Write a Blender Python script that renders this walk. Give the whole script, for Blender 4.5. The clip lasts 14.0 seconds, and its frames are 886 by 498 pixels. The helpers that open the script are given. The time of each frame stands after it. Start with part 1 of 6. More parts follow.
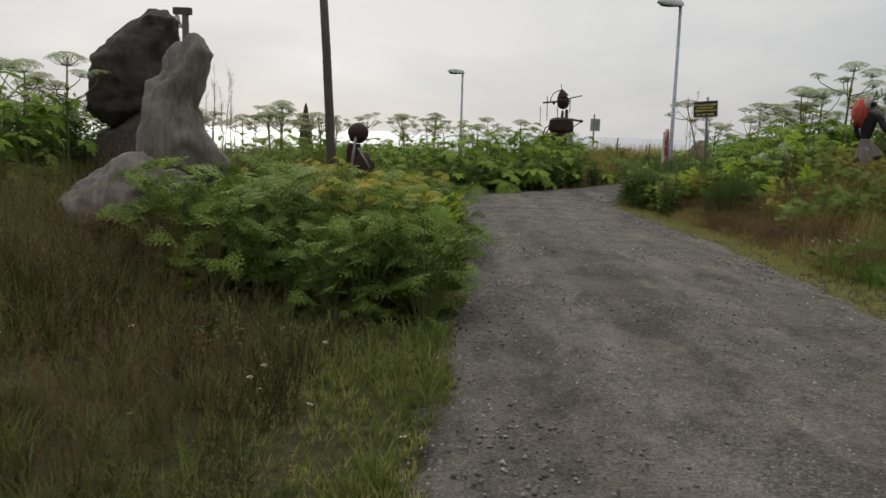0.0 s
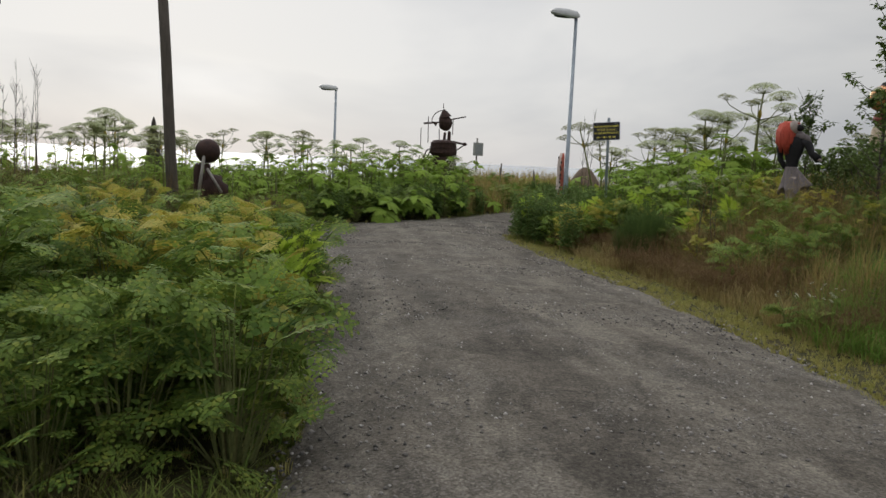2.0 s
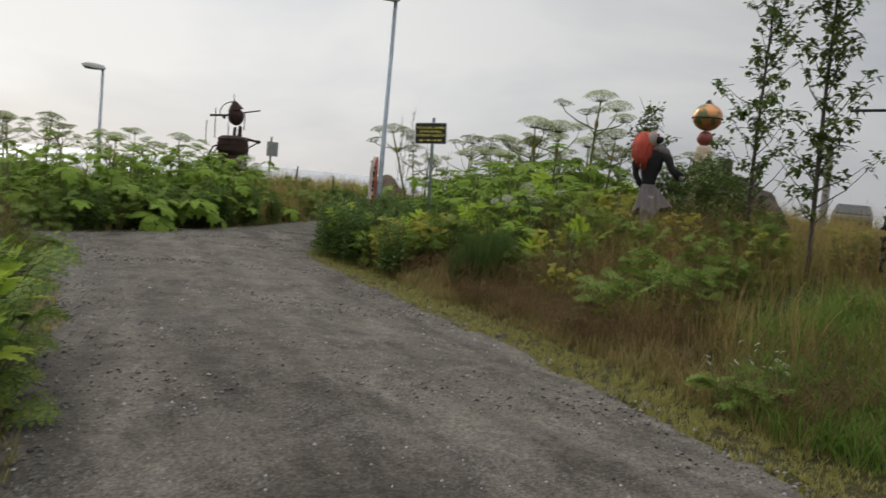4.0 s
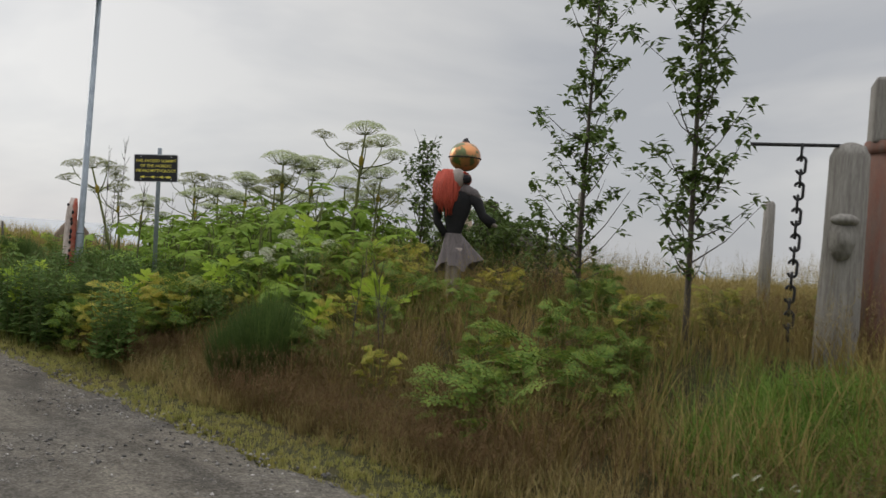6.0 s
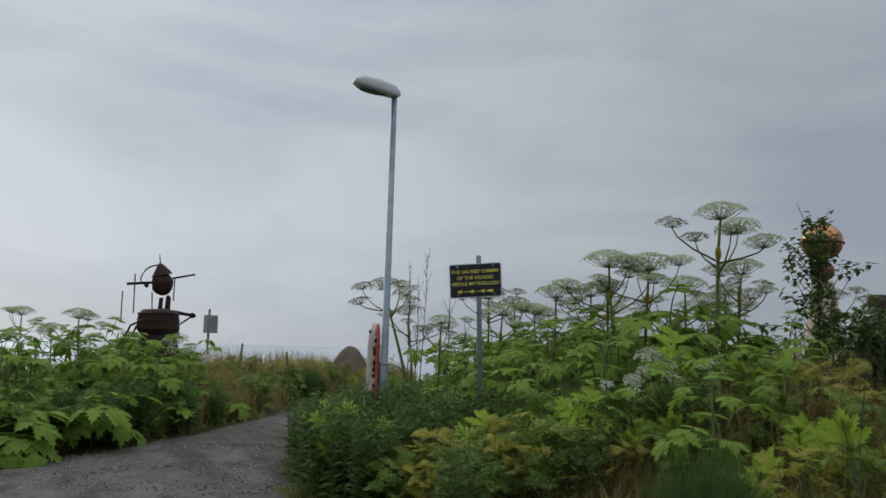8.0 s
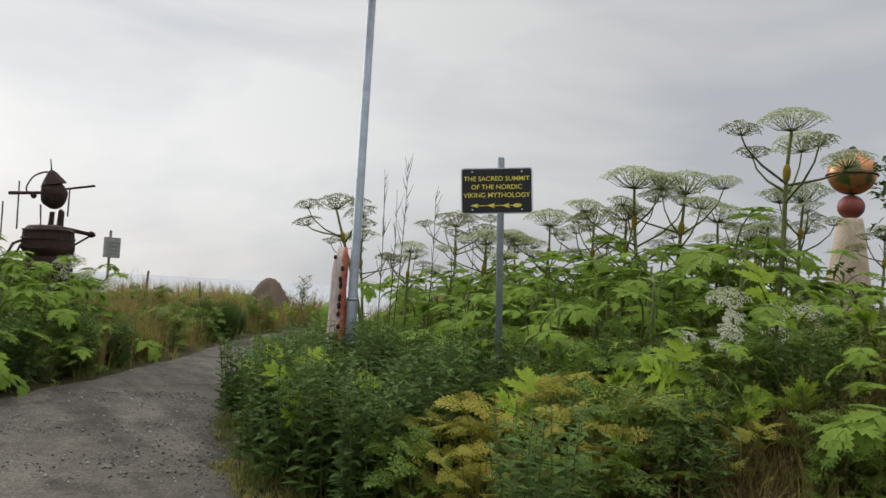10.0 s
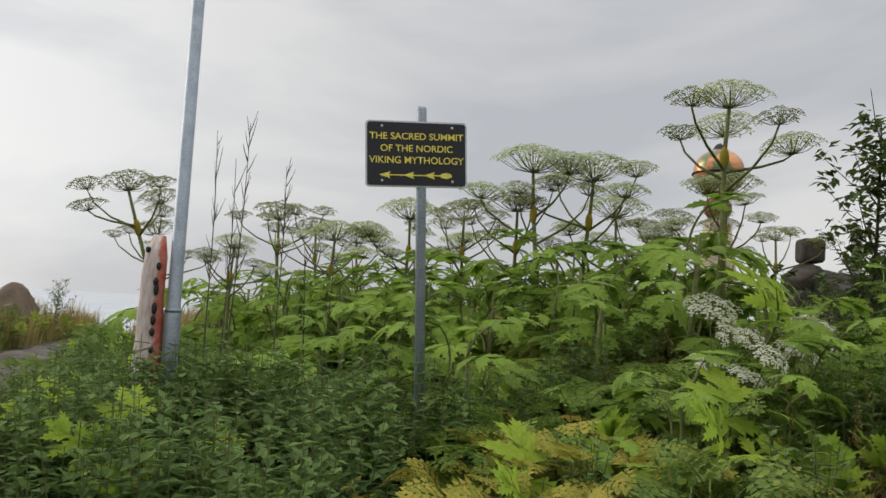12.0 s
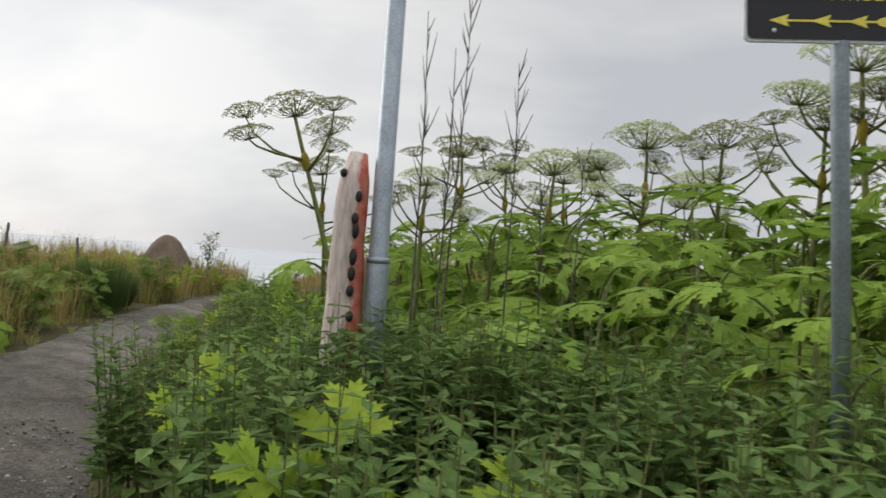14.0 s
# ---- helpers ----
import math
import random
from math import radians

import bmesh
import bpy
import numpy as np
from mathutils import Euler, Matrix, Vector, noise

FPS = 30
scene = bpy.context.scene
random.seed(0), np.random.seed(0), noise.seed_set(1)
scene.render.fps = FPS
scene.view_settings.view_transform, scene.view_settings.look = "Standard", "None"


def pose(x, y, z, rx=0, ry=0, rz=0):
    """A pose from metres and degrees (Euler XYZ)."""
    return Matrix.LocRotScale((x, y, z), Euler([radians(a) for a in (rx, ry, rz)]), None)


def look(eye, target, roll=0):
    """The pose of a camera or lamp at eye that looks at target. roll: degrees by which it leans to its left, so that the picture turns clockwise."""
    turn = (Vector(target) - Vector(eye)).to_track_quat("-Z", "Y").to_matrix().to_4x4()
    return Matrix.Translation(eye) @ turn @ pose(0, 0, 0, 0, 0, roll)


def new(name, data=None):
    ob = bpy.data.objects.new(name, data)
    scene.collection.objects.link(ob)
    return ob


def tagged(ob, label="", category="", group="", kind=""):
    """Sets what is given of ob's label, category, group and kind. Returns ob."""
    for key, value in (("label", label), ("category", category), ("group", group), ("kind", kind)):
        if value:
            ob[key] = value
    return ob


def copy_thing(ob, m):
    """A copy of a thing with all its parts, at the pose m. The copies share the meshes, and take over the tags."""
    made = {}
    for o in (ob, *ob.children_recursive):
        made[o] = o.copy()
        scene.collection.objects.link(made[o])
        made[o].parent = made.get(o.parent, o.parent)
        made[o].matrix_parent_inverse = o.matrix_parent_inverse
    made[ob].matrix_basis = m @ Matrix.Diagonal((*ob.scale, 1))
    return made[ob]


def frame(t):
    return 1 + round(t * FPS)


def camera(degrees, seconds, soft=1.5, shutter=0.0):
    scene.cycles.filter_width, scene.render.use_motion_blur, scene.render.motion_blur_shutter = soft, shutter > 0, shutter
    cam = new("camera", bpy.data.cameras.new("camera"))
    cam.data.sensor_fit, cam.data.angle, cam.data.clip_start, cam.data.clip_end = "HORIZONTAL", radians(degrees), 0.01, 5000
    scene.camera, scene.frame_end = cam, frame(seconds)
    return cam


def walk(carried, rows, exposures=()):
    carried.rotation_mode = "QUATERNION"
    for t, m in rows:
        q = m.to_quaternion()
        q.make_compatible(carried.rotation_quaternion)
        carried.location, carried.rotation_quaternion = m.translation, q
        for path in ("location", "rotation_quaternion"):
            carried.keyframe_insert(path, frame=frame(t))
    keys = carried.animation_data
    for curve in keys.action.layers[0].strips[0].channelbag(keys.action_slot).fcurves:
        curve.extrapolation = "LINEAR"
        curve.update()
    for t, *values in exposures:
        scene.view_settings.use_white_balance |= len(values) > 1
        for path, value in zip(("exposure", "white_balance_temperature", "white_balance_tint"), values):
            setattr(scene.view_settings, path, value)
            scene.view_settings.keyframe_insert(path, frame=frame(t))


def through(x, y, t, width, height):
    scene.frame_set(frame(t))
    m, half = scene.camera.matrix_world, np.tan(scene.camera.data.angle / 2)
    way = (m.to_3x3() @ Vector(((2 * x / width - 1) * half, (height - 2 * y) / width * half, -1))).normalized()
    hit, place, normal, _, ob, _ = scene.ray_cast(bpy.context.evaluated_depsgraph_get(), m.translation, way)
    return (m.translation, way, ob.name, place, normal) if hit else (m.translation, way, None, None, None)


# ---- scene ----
cam = camera(57.3, 14.0, shutter=0.15)
METRES, EYE, TILT, LEAN, TURN = 18.0, 1.575, 0.0, 0.0, 0.0
ROWS = [
    (0.0, 0.0, 0.0, 0.0, 0.24, -8.34, -1.63),
    (0.5, 0.0042, 0.0384, -0.0014, -2.66, -7.71, -2.35),
    (1.0, 0.0074, 0.0794, -0.0023, -4.56, -6.93, -1.56),
    (1.5, 0.0112, 0.1171, -0.0036, -7.18, -6.39, -1.58),
    (2.0, 0.0137, 0.1543, -0.0046, -8.25, -6.29, -2.67),
    (2.5, 0.0182, 0.1948, -0.0056, -9.22, -5.44, -2.76),
    (3.0, 0.0211, 0.2339, -0.0067, -9.15, -5.6, -2.44),
    (3.5, 0.0272, 0.273, -0.0088, -13.5, -6.27, -4.52),
    (4.0, 0.0343, 0.3074, -0.008, -22.89, -4.85, -5.34),
    (4.2, 0.0372, 0.3226, -0.0078, -27.84, -3.44, -5.46),
    (5.2, 0.052, 0.399, -0.007, -45.2, -0.2, -5.0),
    (6.3, 0.0682, 0.4825, -0.006, -42.69, 0.11, -3.72),
    (6.5, 0.0711, 0.4977, -0.0058, -40.8, 0.16, -2.76),
    (7.0, 0.0767, 0.535, -0.0053, -34.66, 0.84, -2.68),
    (7.5, 0.0829, 0.5759, -0.0058, -31.4, 2.97, -2.43),
    (8.0, 0.0894, 0.6164, -0.0049, -27.09, 6.94, -1.66),
    (8.2, 0.0915, 0.6301, -0.0053, -26.51, 6.29, -0.92),
    (9.2, 0.1022, 0.7025, -0.0078, -28.7, 3.4, -2.6),
    (10.3, 0.1137, 0.7742, -0.0098, -35.94, 3.28, -4.15),
    (10.5, 0.1158, 0.7879, -0.0102, -37.37, 3.83, -4.81),
    (11.0, 0.1238, 0.815, -0.0099, -40.85, 4.39, -4.4),
    (11.5, 0.1342, 0.8438, -0.011, -45.72, 3.63, -4.1),
    (12.0, 0.1447, 0.8725, -0.0112, -50.02, 4.26, -3.28),
    (12.5, 0.1566, 0.897, -0.0118, -54.18, 4.15, -3.4),
    (13.0, 0.1664, 0.9222, -0.013, -55.83, 2.93, -3.74),
    (13.5, 0.1784, 0.948, -0.015, -49.16, 1.7, -3.76),
    (14.0, 0.1879, 0.9758, -0.0162, -40.92, 0.81, -4.09),
]
walk(cam, [(t, pose(0, 0, EYE, TILT, LEAN, TURN) @ pose(METRES * x, METRES * y, METRES * z, 90 + pitch, roll, yaw)) for t, x, y, z, yaw, pitch, roll in ROWS],
     exposures=[(0.0, -0.30, 6500, 10), (0.7, -0.16, 6500, 10), (1.5, -0.34, 6500, 10), (2.2, -0.12, 6500, 10), (3.0, -0.02, 6500, 10), (4.0, -0.12, 6500, 10), (6.5, -0.06, 6500, 10), (7.4, -0.20, 6500, 10),
                (8.0, -0.55, 5850, 8), (8.2, -0.55, 5850, 8), (10.3, 0.04, 6500, 10), (12.5, 0.10, 6500, 10), (14.0, 0.20, 6500, 10)])

# ---- world and sun: an overcast evening, brighter towards the low sun behind the clouds ----
SUN_AZ, SUN_EL = radians(-14), radians(24)          # azimuth from +y towards +x
world = bpy.data.worlds.new("overcast_sky")
scene.world = world
world.use_nodes = True
wn, wl = world.node_tree.nodes, world.node_tree.links
wn.clear()


def wnode(kind, **values):
    n = wn.new(kind)
    for key, value in values.items():
        n.inputs[key].default_value = value
    return n


sky = wn.new("ShaderNodeTexSky")
sky.sky_type, sky.sun_disc, sky.sun_elevation, sky.sun_rotation = "NISHITA", False, SUN_EL, SUN_AZ
sky_gain = wn.new("ShaderNodeVectorMath")
sky_gain.operation = "SCALE"
sky_gain.inputs["Scale"].default_value = 0.08
wl.new(sky.outputs[0], sky_gain.inputs[0])
coord = wn.new("ShaderNodeTexCoord")
stretch = wn.new("ShaderNodeMapping")
stretch.inputs["Scale"].default_value = (1.0, 1.0, 3.2)
wl.new(coord.outputs["Generated"], stretch.inputs["Vector"])
clouds = wnode("ShaderNodeTexNoise", Scale=1.7, Detail=5.0, Roughness=0.5, Distortion=0.4)
wl.new(stretch.outputs[0], clouds.inputs["Vector"])
ramp = wn.new("ShaderNodeValToRGB")
ramp.color_ramp.elements[0].position, ramp.color_ramp.elements[0].color = 0.38, (0.53, 0.545, 0.575, 1)
ramp.color_ramp.elements[1].position, ramp.color_ramp.elements[1].color = 0.62, (0.77, 0.765, 0.755, 1)
wl.new(clouds.outputs["Fac"], ramp.inputs["Fac"])
towards = wn.new("ShaderNodeVectorMath")
towards.operation = "DOT_PRODUCT"
towards.inputs[1].default_value = (math.sin(SUN_AZ), math.cos(SUN_AZ), 0.12)
wl.new(coord.outputs["Generated"], towards.inputs[0])
glow = wn.new("ShaderNodeMapRange")
glow.interpolation_type = "SMOOTHSTEP"
for key, value in (("From Min", 0.55), ("From Max", 1.02), ("To Min", 0.86), ("To Max", 1.16)):
    glow.inputs[key].default_value = value
wl.new(towards.outputs["Value"], glow.inputs["Value"])
height = wn.new("ShaderNodeSeparateXYZ")
wl.new(coord.outputs["Generated"], height.inputs[0])
zenith = wn.new("ShaderNodeMapRange")
zenith.interpolation_type = "SMOOTHSTEP"
for key, value in (("From Min", 0.30), ("From Max", 1.0), ("To Min", 1.0), ("To Max", 3.0)):
    zenith.inputs[key].default_value = value
wl.new(height.outputs["Z"], zenith.inputs["Value"])
# a paler break in the clouds, low and long, beside the sun
off_break = wn.new("ShaderNodeVectorMath")
off_break.operation = "SUBTRACT"
off_break.inputs[1].default_value = (-0.147, 0.986, 0.073)
wl.new(coord.outputs["Generated"], off_break.inputs[0])
squeeze = wn.new("ShaderNodeVectorMath")
squeeze.operation = "MULTIPLY"
squeeze.inputs[1].default_value = (1.0, 1.0, 3.4)
wl.new(off_break.outputs[0], squeeze.inputs[0])
reach = wn.new("ShaderNodeVectorMath")
reach.operation = "LENGTH"
wl.new(squeeze.outputs[0], reach.inputs[0])
gleam = wn.new("ShaderNodeMapRange")
gleam.interpolation_type = "SMOOTHSTEP"
for key, value in (("From Min", 0.0), ("From Max", 0.15), ("To Min", 0.20), ("To Max", 0.0)):
    gleam.inputs[key].default_value = value
wl.new(reach.outputs["Value"], gleam.inputs["Value"])
brighter = wn.new("ShaderNodeMath")
brighter.operation = "ADD"
wl.new(glow.outputs["Result"], brighter.inputs[0])
wl.new(gleam.outputs["Result"], brighter.inputs[1])
dome = wn.new("ShaderNodeMath")
dome.operation = "MULTIPLY"
wl.new(brighter.outputs[0], dome.inputs[0])
wl.new(zenith.outputs["Result"], dome.inputs[1])
lit = wn.new("ShaderNodeVectorMath")
lit.operation = "SCALE"
wl.new(ramp.outputs["Color"], lit.inputs[0])
wl.new(dome.outputs[0], lit.inputs["Scale"])
blend = wn.new("ShaderNodeMix")
blend.data_type = "RGBA"
blend.inputs["Factor"].default_value = 0.93
wl.new(sky_gain.outputs[0], blend.inputs["A"])
wl.new(lit.outputs[0], blend.inputs["B"])
back = wnode("ShaderNodeBackground", Strength=1.05)
wl.new(blend.outputs["Result"], back.inputs["Color"])
wout = wn.new("ShaderNodeOutputWorld")
wl.new(back.outputs[0], wout.inputs["Surface"])

sun = new("sun", bpy.data.lights.new("sun", "SUN"))
sun.data.energy, sun.data.angle, sun.data.color = 1.5, radians(30), (1.0, 0.95, 0.88)
sun.matrix_world = look((0, 0, 0), (-math.sin(SUN_AZ) * math.cos(SUN_EL), -math.cos(SUN_AZ) * math.cos(SUN_EL), -math.sin(SUN_EL)))


# ---- materials ----
class Mat:
    """A small helper round one node material."""

    def __init__(self, name, rough=0.8, metal=0.0, spec=0.3):
        self.m = bpy.data.materials.new(name)
        self.m.use_nodes = True
        self.n, self.l = self.m.node_tree.nodes, self.m.node_tree.links
        self.b = self.n["Principled BSDF"]
        self.b.inputs["Roughness"].default_value = rough
        self.b.inputs["Metallic"].default_value = metal
        self.b.inputs["Specular IOR Level"].default_value = spec
        self.out = self.n["Material Output"]
        self.coord = self.n.new("ShaderNodeTexCoord")

    def noise(self, scale, detail=4.0, rough=0.55, squash=None, distortion=0.0):
        t = self.n.new("ShaderNodeTexNoise")
        t.inputs["Scale"].default_value, t.inputs["Detail"].default_value, t.inputs["Roughness"].default_value = scale, detail, rough
        t.inputs["Distortion"].default_value = distortion
        src = self.coord.outputs["Object"]
        if squash:
            mp = self.n.new("ShaderNodeMapping")
            mp.inputs["Scale"].default_value = squash
            self.l.new(src, mp.inputs["Vector"])
            src = mp.outputs[0]
        self.l.new(src, t.inputs["Vector"])
        return t.outputs["Fac"]

    def voronoi(self, scale, out="Distance"):
        t = self.n.new("ShaderNodeTexVoronoi")
        t.inputs["Scale"].default_value = scale
        self.l.new(self.coord.outputs["Object"], t.inputs["Vector"])
        return t.outputs[out]

    def ramp(self, fac, *stops):
        r = self.n.new("ShaderNodeValToRGB")
        e = r.color_ramp.elements
        while len(e) < len(stops):
            e.new(0.5)
        for el, (p, c) in zip(e, stops):
            el.position, el.color = p, (*c, 1)
        self.l.new(fac, r.inputs["Fac"])
        return r.outputs["Color"]

    def mix(self, fac, a, b, mode="MIX"):
        x = self.n.new("ShaderNodeMix")
        x.data_type, x.blend_type = "RGBA", mode
        for sock, value in (("Factor", fac), ("A", a), ("B", b)):
            s = [i for i in x.inputs if i.name == sock and (sock == "Factor" and i.type == "VALUE" or i.type == "RGBA")][0]
            if isinstance(value, (int, float)):
                s.default_value = value
            elif isinstance(value, tuple):
                s.default_value = (*value, 1)
            else:
                self.l.new(value, s)
        return [o for o in x.outputs if o.type == "RGBA"][0]

    def color(self, c):
        if isinstance(c, tuple):
            self.b.inputs["Base Color"].default_value = (*c, 1)
        else:
            self.l.new(c, self.b.inputs["Base Color"])
        return self

    def rough(self, c):
        self.l.new(c, self.b.inputs["Roughness"])
        return self

    def bump(self, fac, strength=0.5, distance=0.01):
        b = self.n.new("ShaderNodeBump")
        b.inputs["Strength"].default_value, b.inputs["Distance"].default_value = strength, distance
        self.l.new(fac, b.inputs["Height"])
        old = self.b.inputs["Normal"]
        if old.is_linked:
            self.l.new(old.links[0].from_socket, b.inputs["Normal"])
        self.l.new(b.outputs[0], old)
        return self

    def island(self):
        g = self.n.new("ShaderNodeNewGeometry")
        return g.outputs["Random Per Island"]

    def each(self):
        return self.n.new("ShaderNodeObjectInfo").outputs["Random"]

    def see_through(self, amount):
        """Thin leaves let part of the light through."""
        t = self.n.new("ShaderNodeBsdfTranslucent")
        base = self.b.inputs["Base Color"]
        if base.is_linked:
            self.l.new(base.links[0].from_socket, t.inputs["Color"])
        else:
            t.inputs["Color"].default_value = base.default_value
        mx = self.n.new("ShaderNodeMixShader")
        mx.inputs[0].default_value = amount
        self.l.new(self.b.outputs[0], mx.inputs[1])
        self.l.new(t.outputs[0], mx.inputs[2])
        self.l.new(mx.outputs[0], self.out.inputs["Surface"])
        return self


def leaf_mat(name, *stops, rough=0.72, through=0.42, patch=True):
    m = Mat(name, rough, 0, 0.12)
    c = m.ramp(m.island(), *stops)
    c = m.mix(m.ramp(m.noise(2.3, 3), (0.3, (0, 0, 0)), (0.75, (1, 1, 1))), c, m.mix(0.5, c, stops[-1][1] if patch else stops[0][1]))
    c = m.mix(0.35, c, m.ramp(m.each(), (0.0, stops[0][1]), (1.0, stops[-2][1])))
    c = m.mix(0.22, c, m.ramp(m.noise(38, 3), (0.3, (0.02, 0.03, 0.01)), (0.7, (0.30, 0.34, 0.12))))
    m.color(c).see_through(through)
    return m.m


M_HOG = leaf_mat("hogweed_leaf", (0.0, (0.048, 0.120, 0.020)), (0.40, (0.125, 0.262, 0.036)), (0.80, (0.238, 0.405, 0.050)), (0.97, (0.430, 0.490, 0.065)), through=0.38)
M_LIME = leaf_mat("lime_leaf", (0.0, (0.231, 0.407, 0.033)), (0.6, (0.319, 0.495, 0.044)), (0.9, (0.418, 0.550, 0.055)), (1.0, (0.528, 0.550, 0.066)), through=0.5)
M_YELLOW = leaf_mat("yellowing_leaf", (0.0, (0.20, 0.26, 0.035)), (0.4, (0.36, 0.34, 0.05)), (0.75, (0.50, 0.38, 0.05)), (1.0, (0.50, 0.26, 0.05)), through=0.45)
M_NETTLE = leaf_mat("nettle_leaf", (0.0, (0.032, 0.080, 0.024)), (0.5, (0.072, 0.150, 0.040)), (0.88, (0.130, 0.228, 0.052)), (1.0, (0.19, 0.28, 0.07)), through=0.33)
M_FERNY = leaf_mat("parsley_leaf", (0.0, (0.024, 0.070, 0.014)), (0.35, (0.062, 0.150, 0.026)), (0.75, (0.140, 0.255, 0.036)), (1.0, (0.34, 0.36, 0.055)), through=0.33)
M_BROOM = leaf_mat("broom_leaf", (0.0, (0.026, 0.066, 0.016)), (0.6, (0.042, 0.092, 0.022)), (0.9, (0.066, 0.125, 0.028)), (1.0, (0.12, 0.18, 0.04)), through=0.3)
M_TREE = leaf_mat("willow_leaf", (0.0, (0.040, 0.075, 0.024)), (0.6, (0.068, 0.120, 0.032)), (0.9, (0.11, 0.18, 0.045)), (1.0, (0.18, 0.24, 0.05)), rough=0.5, through=0.3)
M_GRASS = leaf_mat("green_grass", (0.0, (0.046, 0.098, 0.015)), (0.5, (0.094, 0.158, 0.022)), (0.85, (0.15, 0.18, 0.036)), (1.0, (0.26, 0.20, 0.06)), through=0.32)
M_LAWN = leaf_mat("short_yellow_grass", (0.0, (0.22, 0.24, 0.050)), (0.5, (0.34, 0.315, 0.090)), (0.85, (0.43, 0.375, 0.135)), (1.0, (0.48, 0.36, 0.16)), through=0.36)
M_LUSH = leaf_mat("lush_grass", (0.0, (0.055, 0.145, 0.020)), (0.5, (0.105, 0.225, 0.030)), (0.85, (0.165, 0.300, 0.045)), (1.0, (0.28, 0.34, 0.07)), through=0.4)
M_DRY = leaf_mat("dry_grass", (0.0, (0.130, 0.115, 0.030)), (0.4, (0.235, 0.168, 0.055)), (0.8, (0.335, 0.235, 0.085)), (1.0, (0.44, 0.33, 0.14)), through=0.36)
M_TAN = leaf_mat("tan_grass", (0.0, (0.20, 0.165, 0.050)), (0.4, (0.30, 0.205, 0.090)), (0.8, (0.40, 0.275, 0.130)), (1.0, (0.50, 0.38, 0.20)), through=0.36)
# much darker brown than M_DRY, for the left verge and the withered weeds
M_DARKDRY = leaf_mat("dark_brown_grass", (0.0, (0.014, 0.017, 0.005)), (0.4, (0.026, 0.019, 0.008)), (0.8, (0.043, 0.025, 0.011)), (1.0, (0.085, 0.058, 0.028)), through=0.2)
M_RED = leaf_mat("reddish_seed_head", (0.0, (0.089, 0.036, 0.022)), (0.5, (0.132, 0.056, 0.032)), (0.85, (0.165, 0.083, 0.043)), (1.0, (0.205, 0.125, 0.066)), through=0.35)
M_YGREEN = leaf_mat("yellow_green_leaf", (0.0, (0.19, 0.26, 0.035)), (0.45, (0.34, 0.36, 0.048)), (0.8, (0.50, 0.43, 0.065)), (1.0, (0.55, 0.35, 0.09)), through=0.45)
M_STEMG = leaf_mat("green_stem", (0.0, (0.080, 0.095, 0.035)), (0.5, (0.12, 0.15, 0.05)), (0.9, (0.18, 0.19, 0.07)), (1.0, (0.12, 0.06, 0.05)), through=0.05)
M_FLORET = leaf_mat("umbel_floret", (0.0, (0.30, 0.36, 0.15)), (0.5, (0.46, 0.53, 0.27)), (0.9, (0.60, 0.64, 0.41)), (1.0, (0.66, 0.68, 0.50)), through=0.5)
M_SEED = leaf_mat("umbel_seed", (0.0, (0.12, 0.135, 0.05)), (0.5, (0.21, 0.225, 0.085)), (0.9, (0.30, 0.31, 0.13)), (1.0, (0.38, 0.37, 0.20)), through=0.4)
M_WHITE = leaf_mat("white_floret", (0.0, (0.64, 0.66, 0.50)), (0.5, (0.78, 0.78, 0.64)), (0.9, (0.82, 0.81, 0.70)), (1.0, (0.82, 0.82, 0.74)), through=0.3, patch=False)


def plain(name, base, dark, rough=0.7, metal=0.0, scale=6.0, fine=60.0, bump=0.3, squash=None):
    m = Mat(name, rough, metal, 0.35)
    c = m.mix(m.ramp(m.noise(scale, 5, squash=squash), (0.35, (0, 0, 0)), (0.68, (1, 1, 1))), base, dark)
    c = m.mix(0.3, c, m.ramp(m.noise(fine, 3, squash=squash), (0.3, tuple(v * 0.5 for v in dark)), (0.7, tuple(min(1, v * 1.4) for v in base))))
    m.color(c).bump(m.noise(fine, 4, squash=squash), bump, 0.006)
    return m.m


M_STEEL = plain("galvanised_steel", (0.30, 0.34, 0.38), (0.20, 0.23, 0.26), 0.5, 0.55, 9, 90, 0.1)
M_HEAD = plain("lamp_housing", (0.55, 0.56, 0.56), (0.38, 0.39, 0.40), 0.45, 0.1, 5, 50, 0.05)
M_LENS = plain("lamp_lens", (0.10, 0.11, 0.12), (0.06, 0.065, 0.07), 0.2, 0, 5, 50, 0.0)
M_WOODPOLE = plain("weathered_dark_wood", (0.10, 0.085, 0.07), (0.05, 0.042, 0.036), 0.85, 0, 7, 40, 0.6, (6, 6, 0.5))
M_GREYWOOD = plain("weathered_grey_wood", (0.30, 0.285, 0.26), (0.15, 0.135, 0.12), 0.85, 0, 7, 40, 0.7, (6, 6, 0.4))
M_REDWOOD = plain("worn_red_paint", (0.20, 0.085, 0.058), (0.16, 0.125, 0.105), 0.75, 0, 6, 45, 0.5, (4, 4, 0.6))
M_STONE = plain("grey_stone", (0.165, 0.146, 0.124), (0.066, 0.056, 0.048), 0.9, 0, 3.0, 16, 1.0, (1.6, 1.6, 0.5))
M_DARKSTONE = plain("dark_lava_stone", (0.070, 0.057, 0.047), (0.024, 0.020, 0.018), 0.95, 0, 3.0, 14, 1.0)
M_BROWNSTONE = plain("brown_boulder", (0.17, 0.125, 0.09), (0.09, 0.068, 0.05), 0.95, 0, 2.0, 20, 0.9)
M_RUST = plain("rusted_iron", (0.055, 0.028, 0.022), (0.022, 0.014, 0.014), 0.75, 0.3, 8, 60, 0.5)
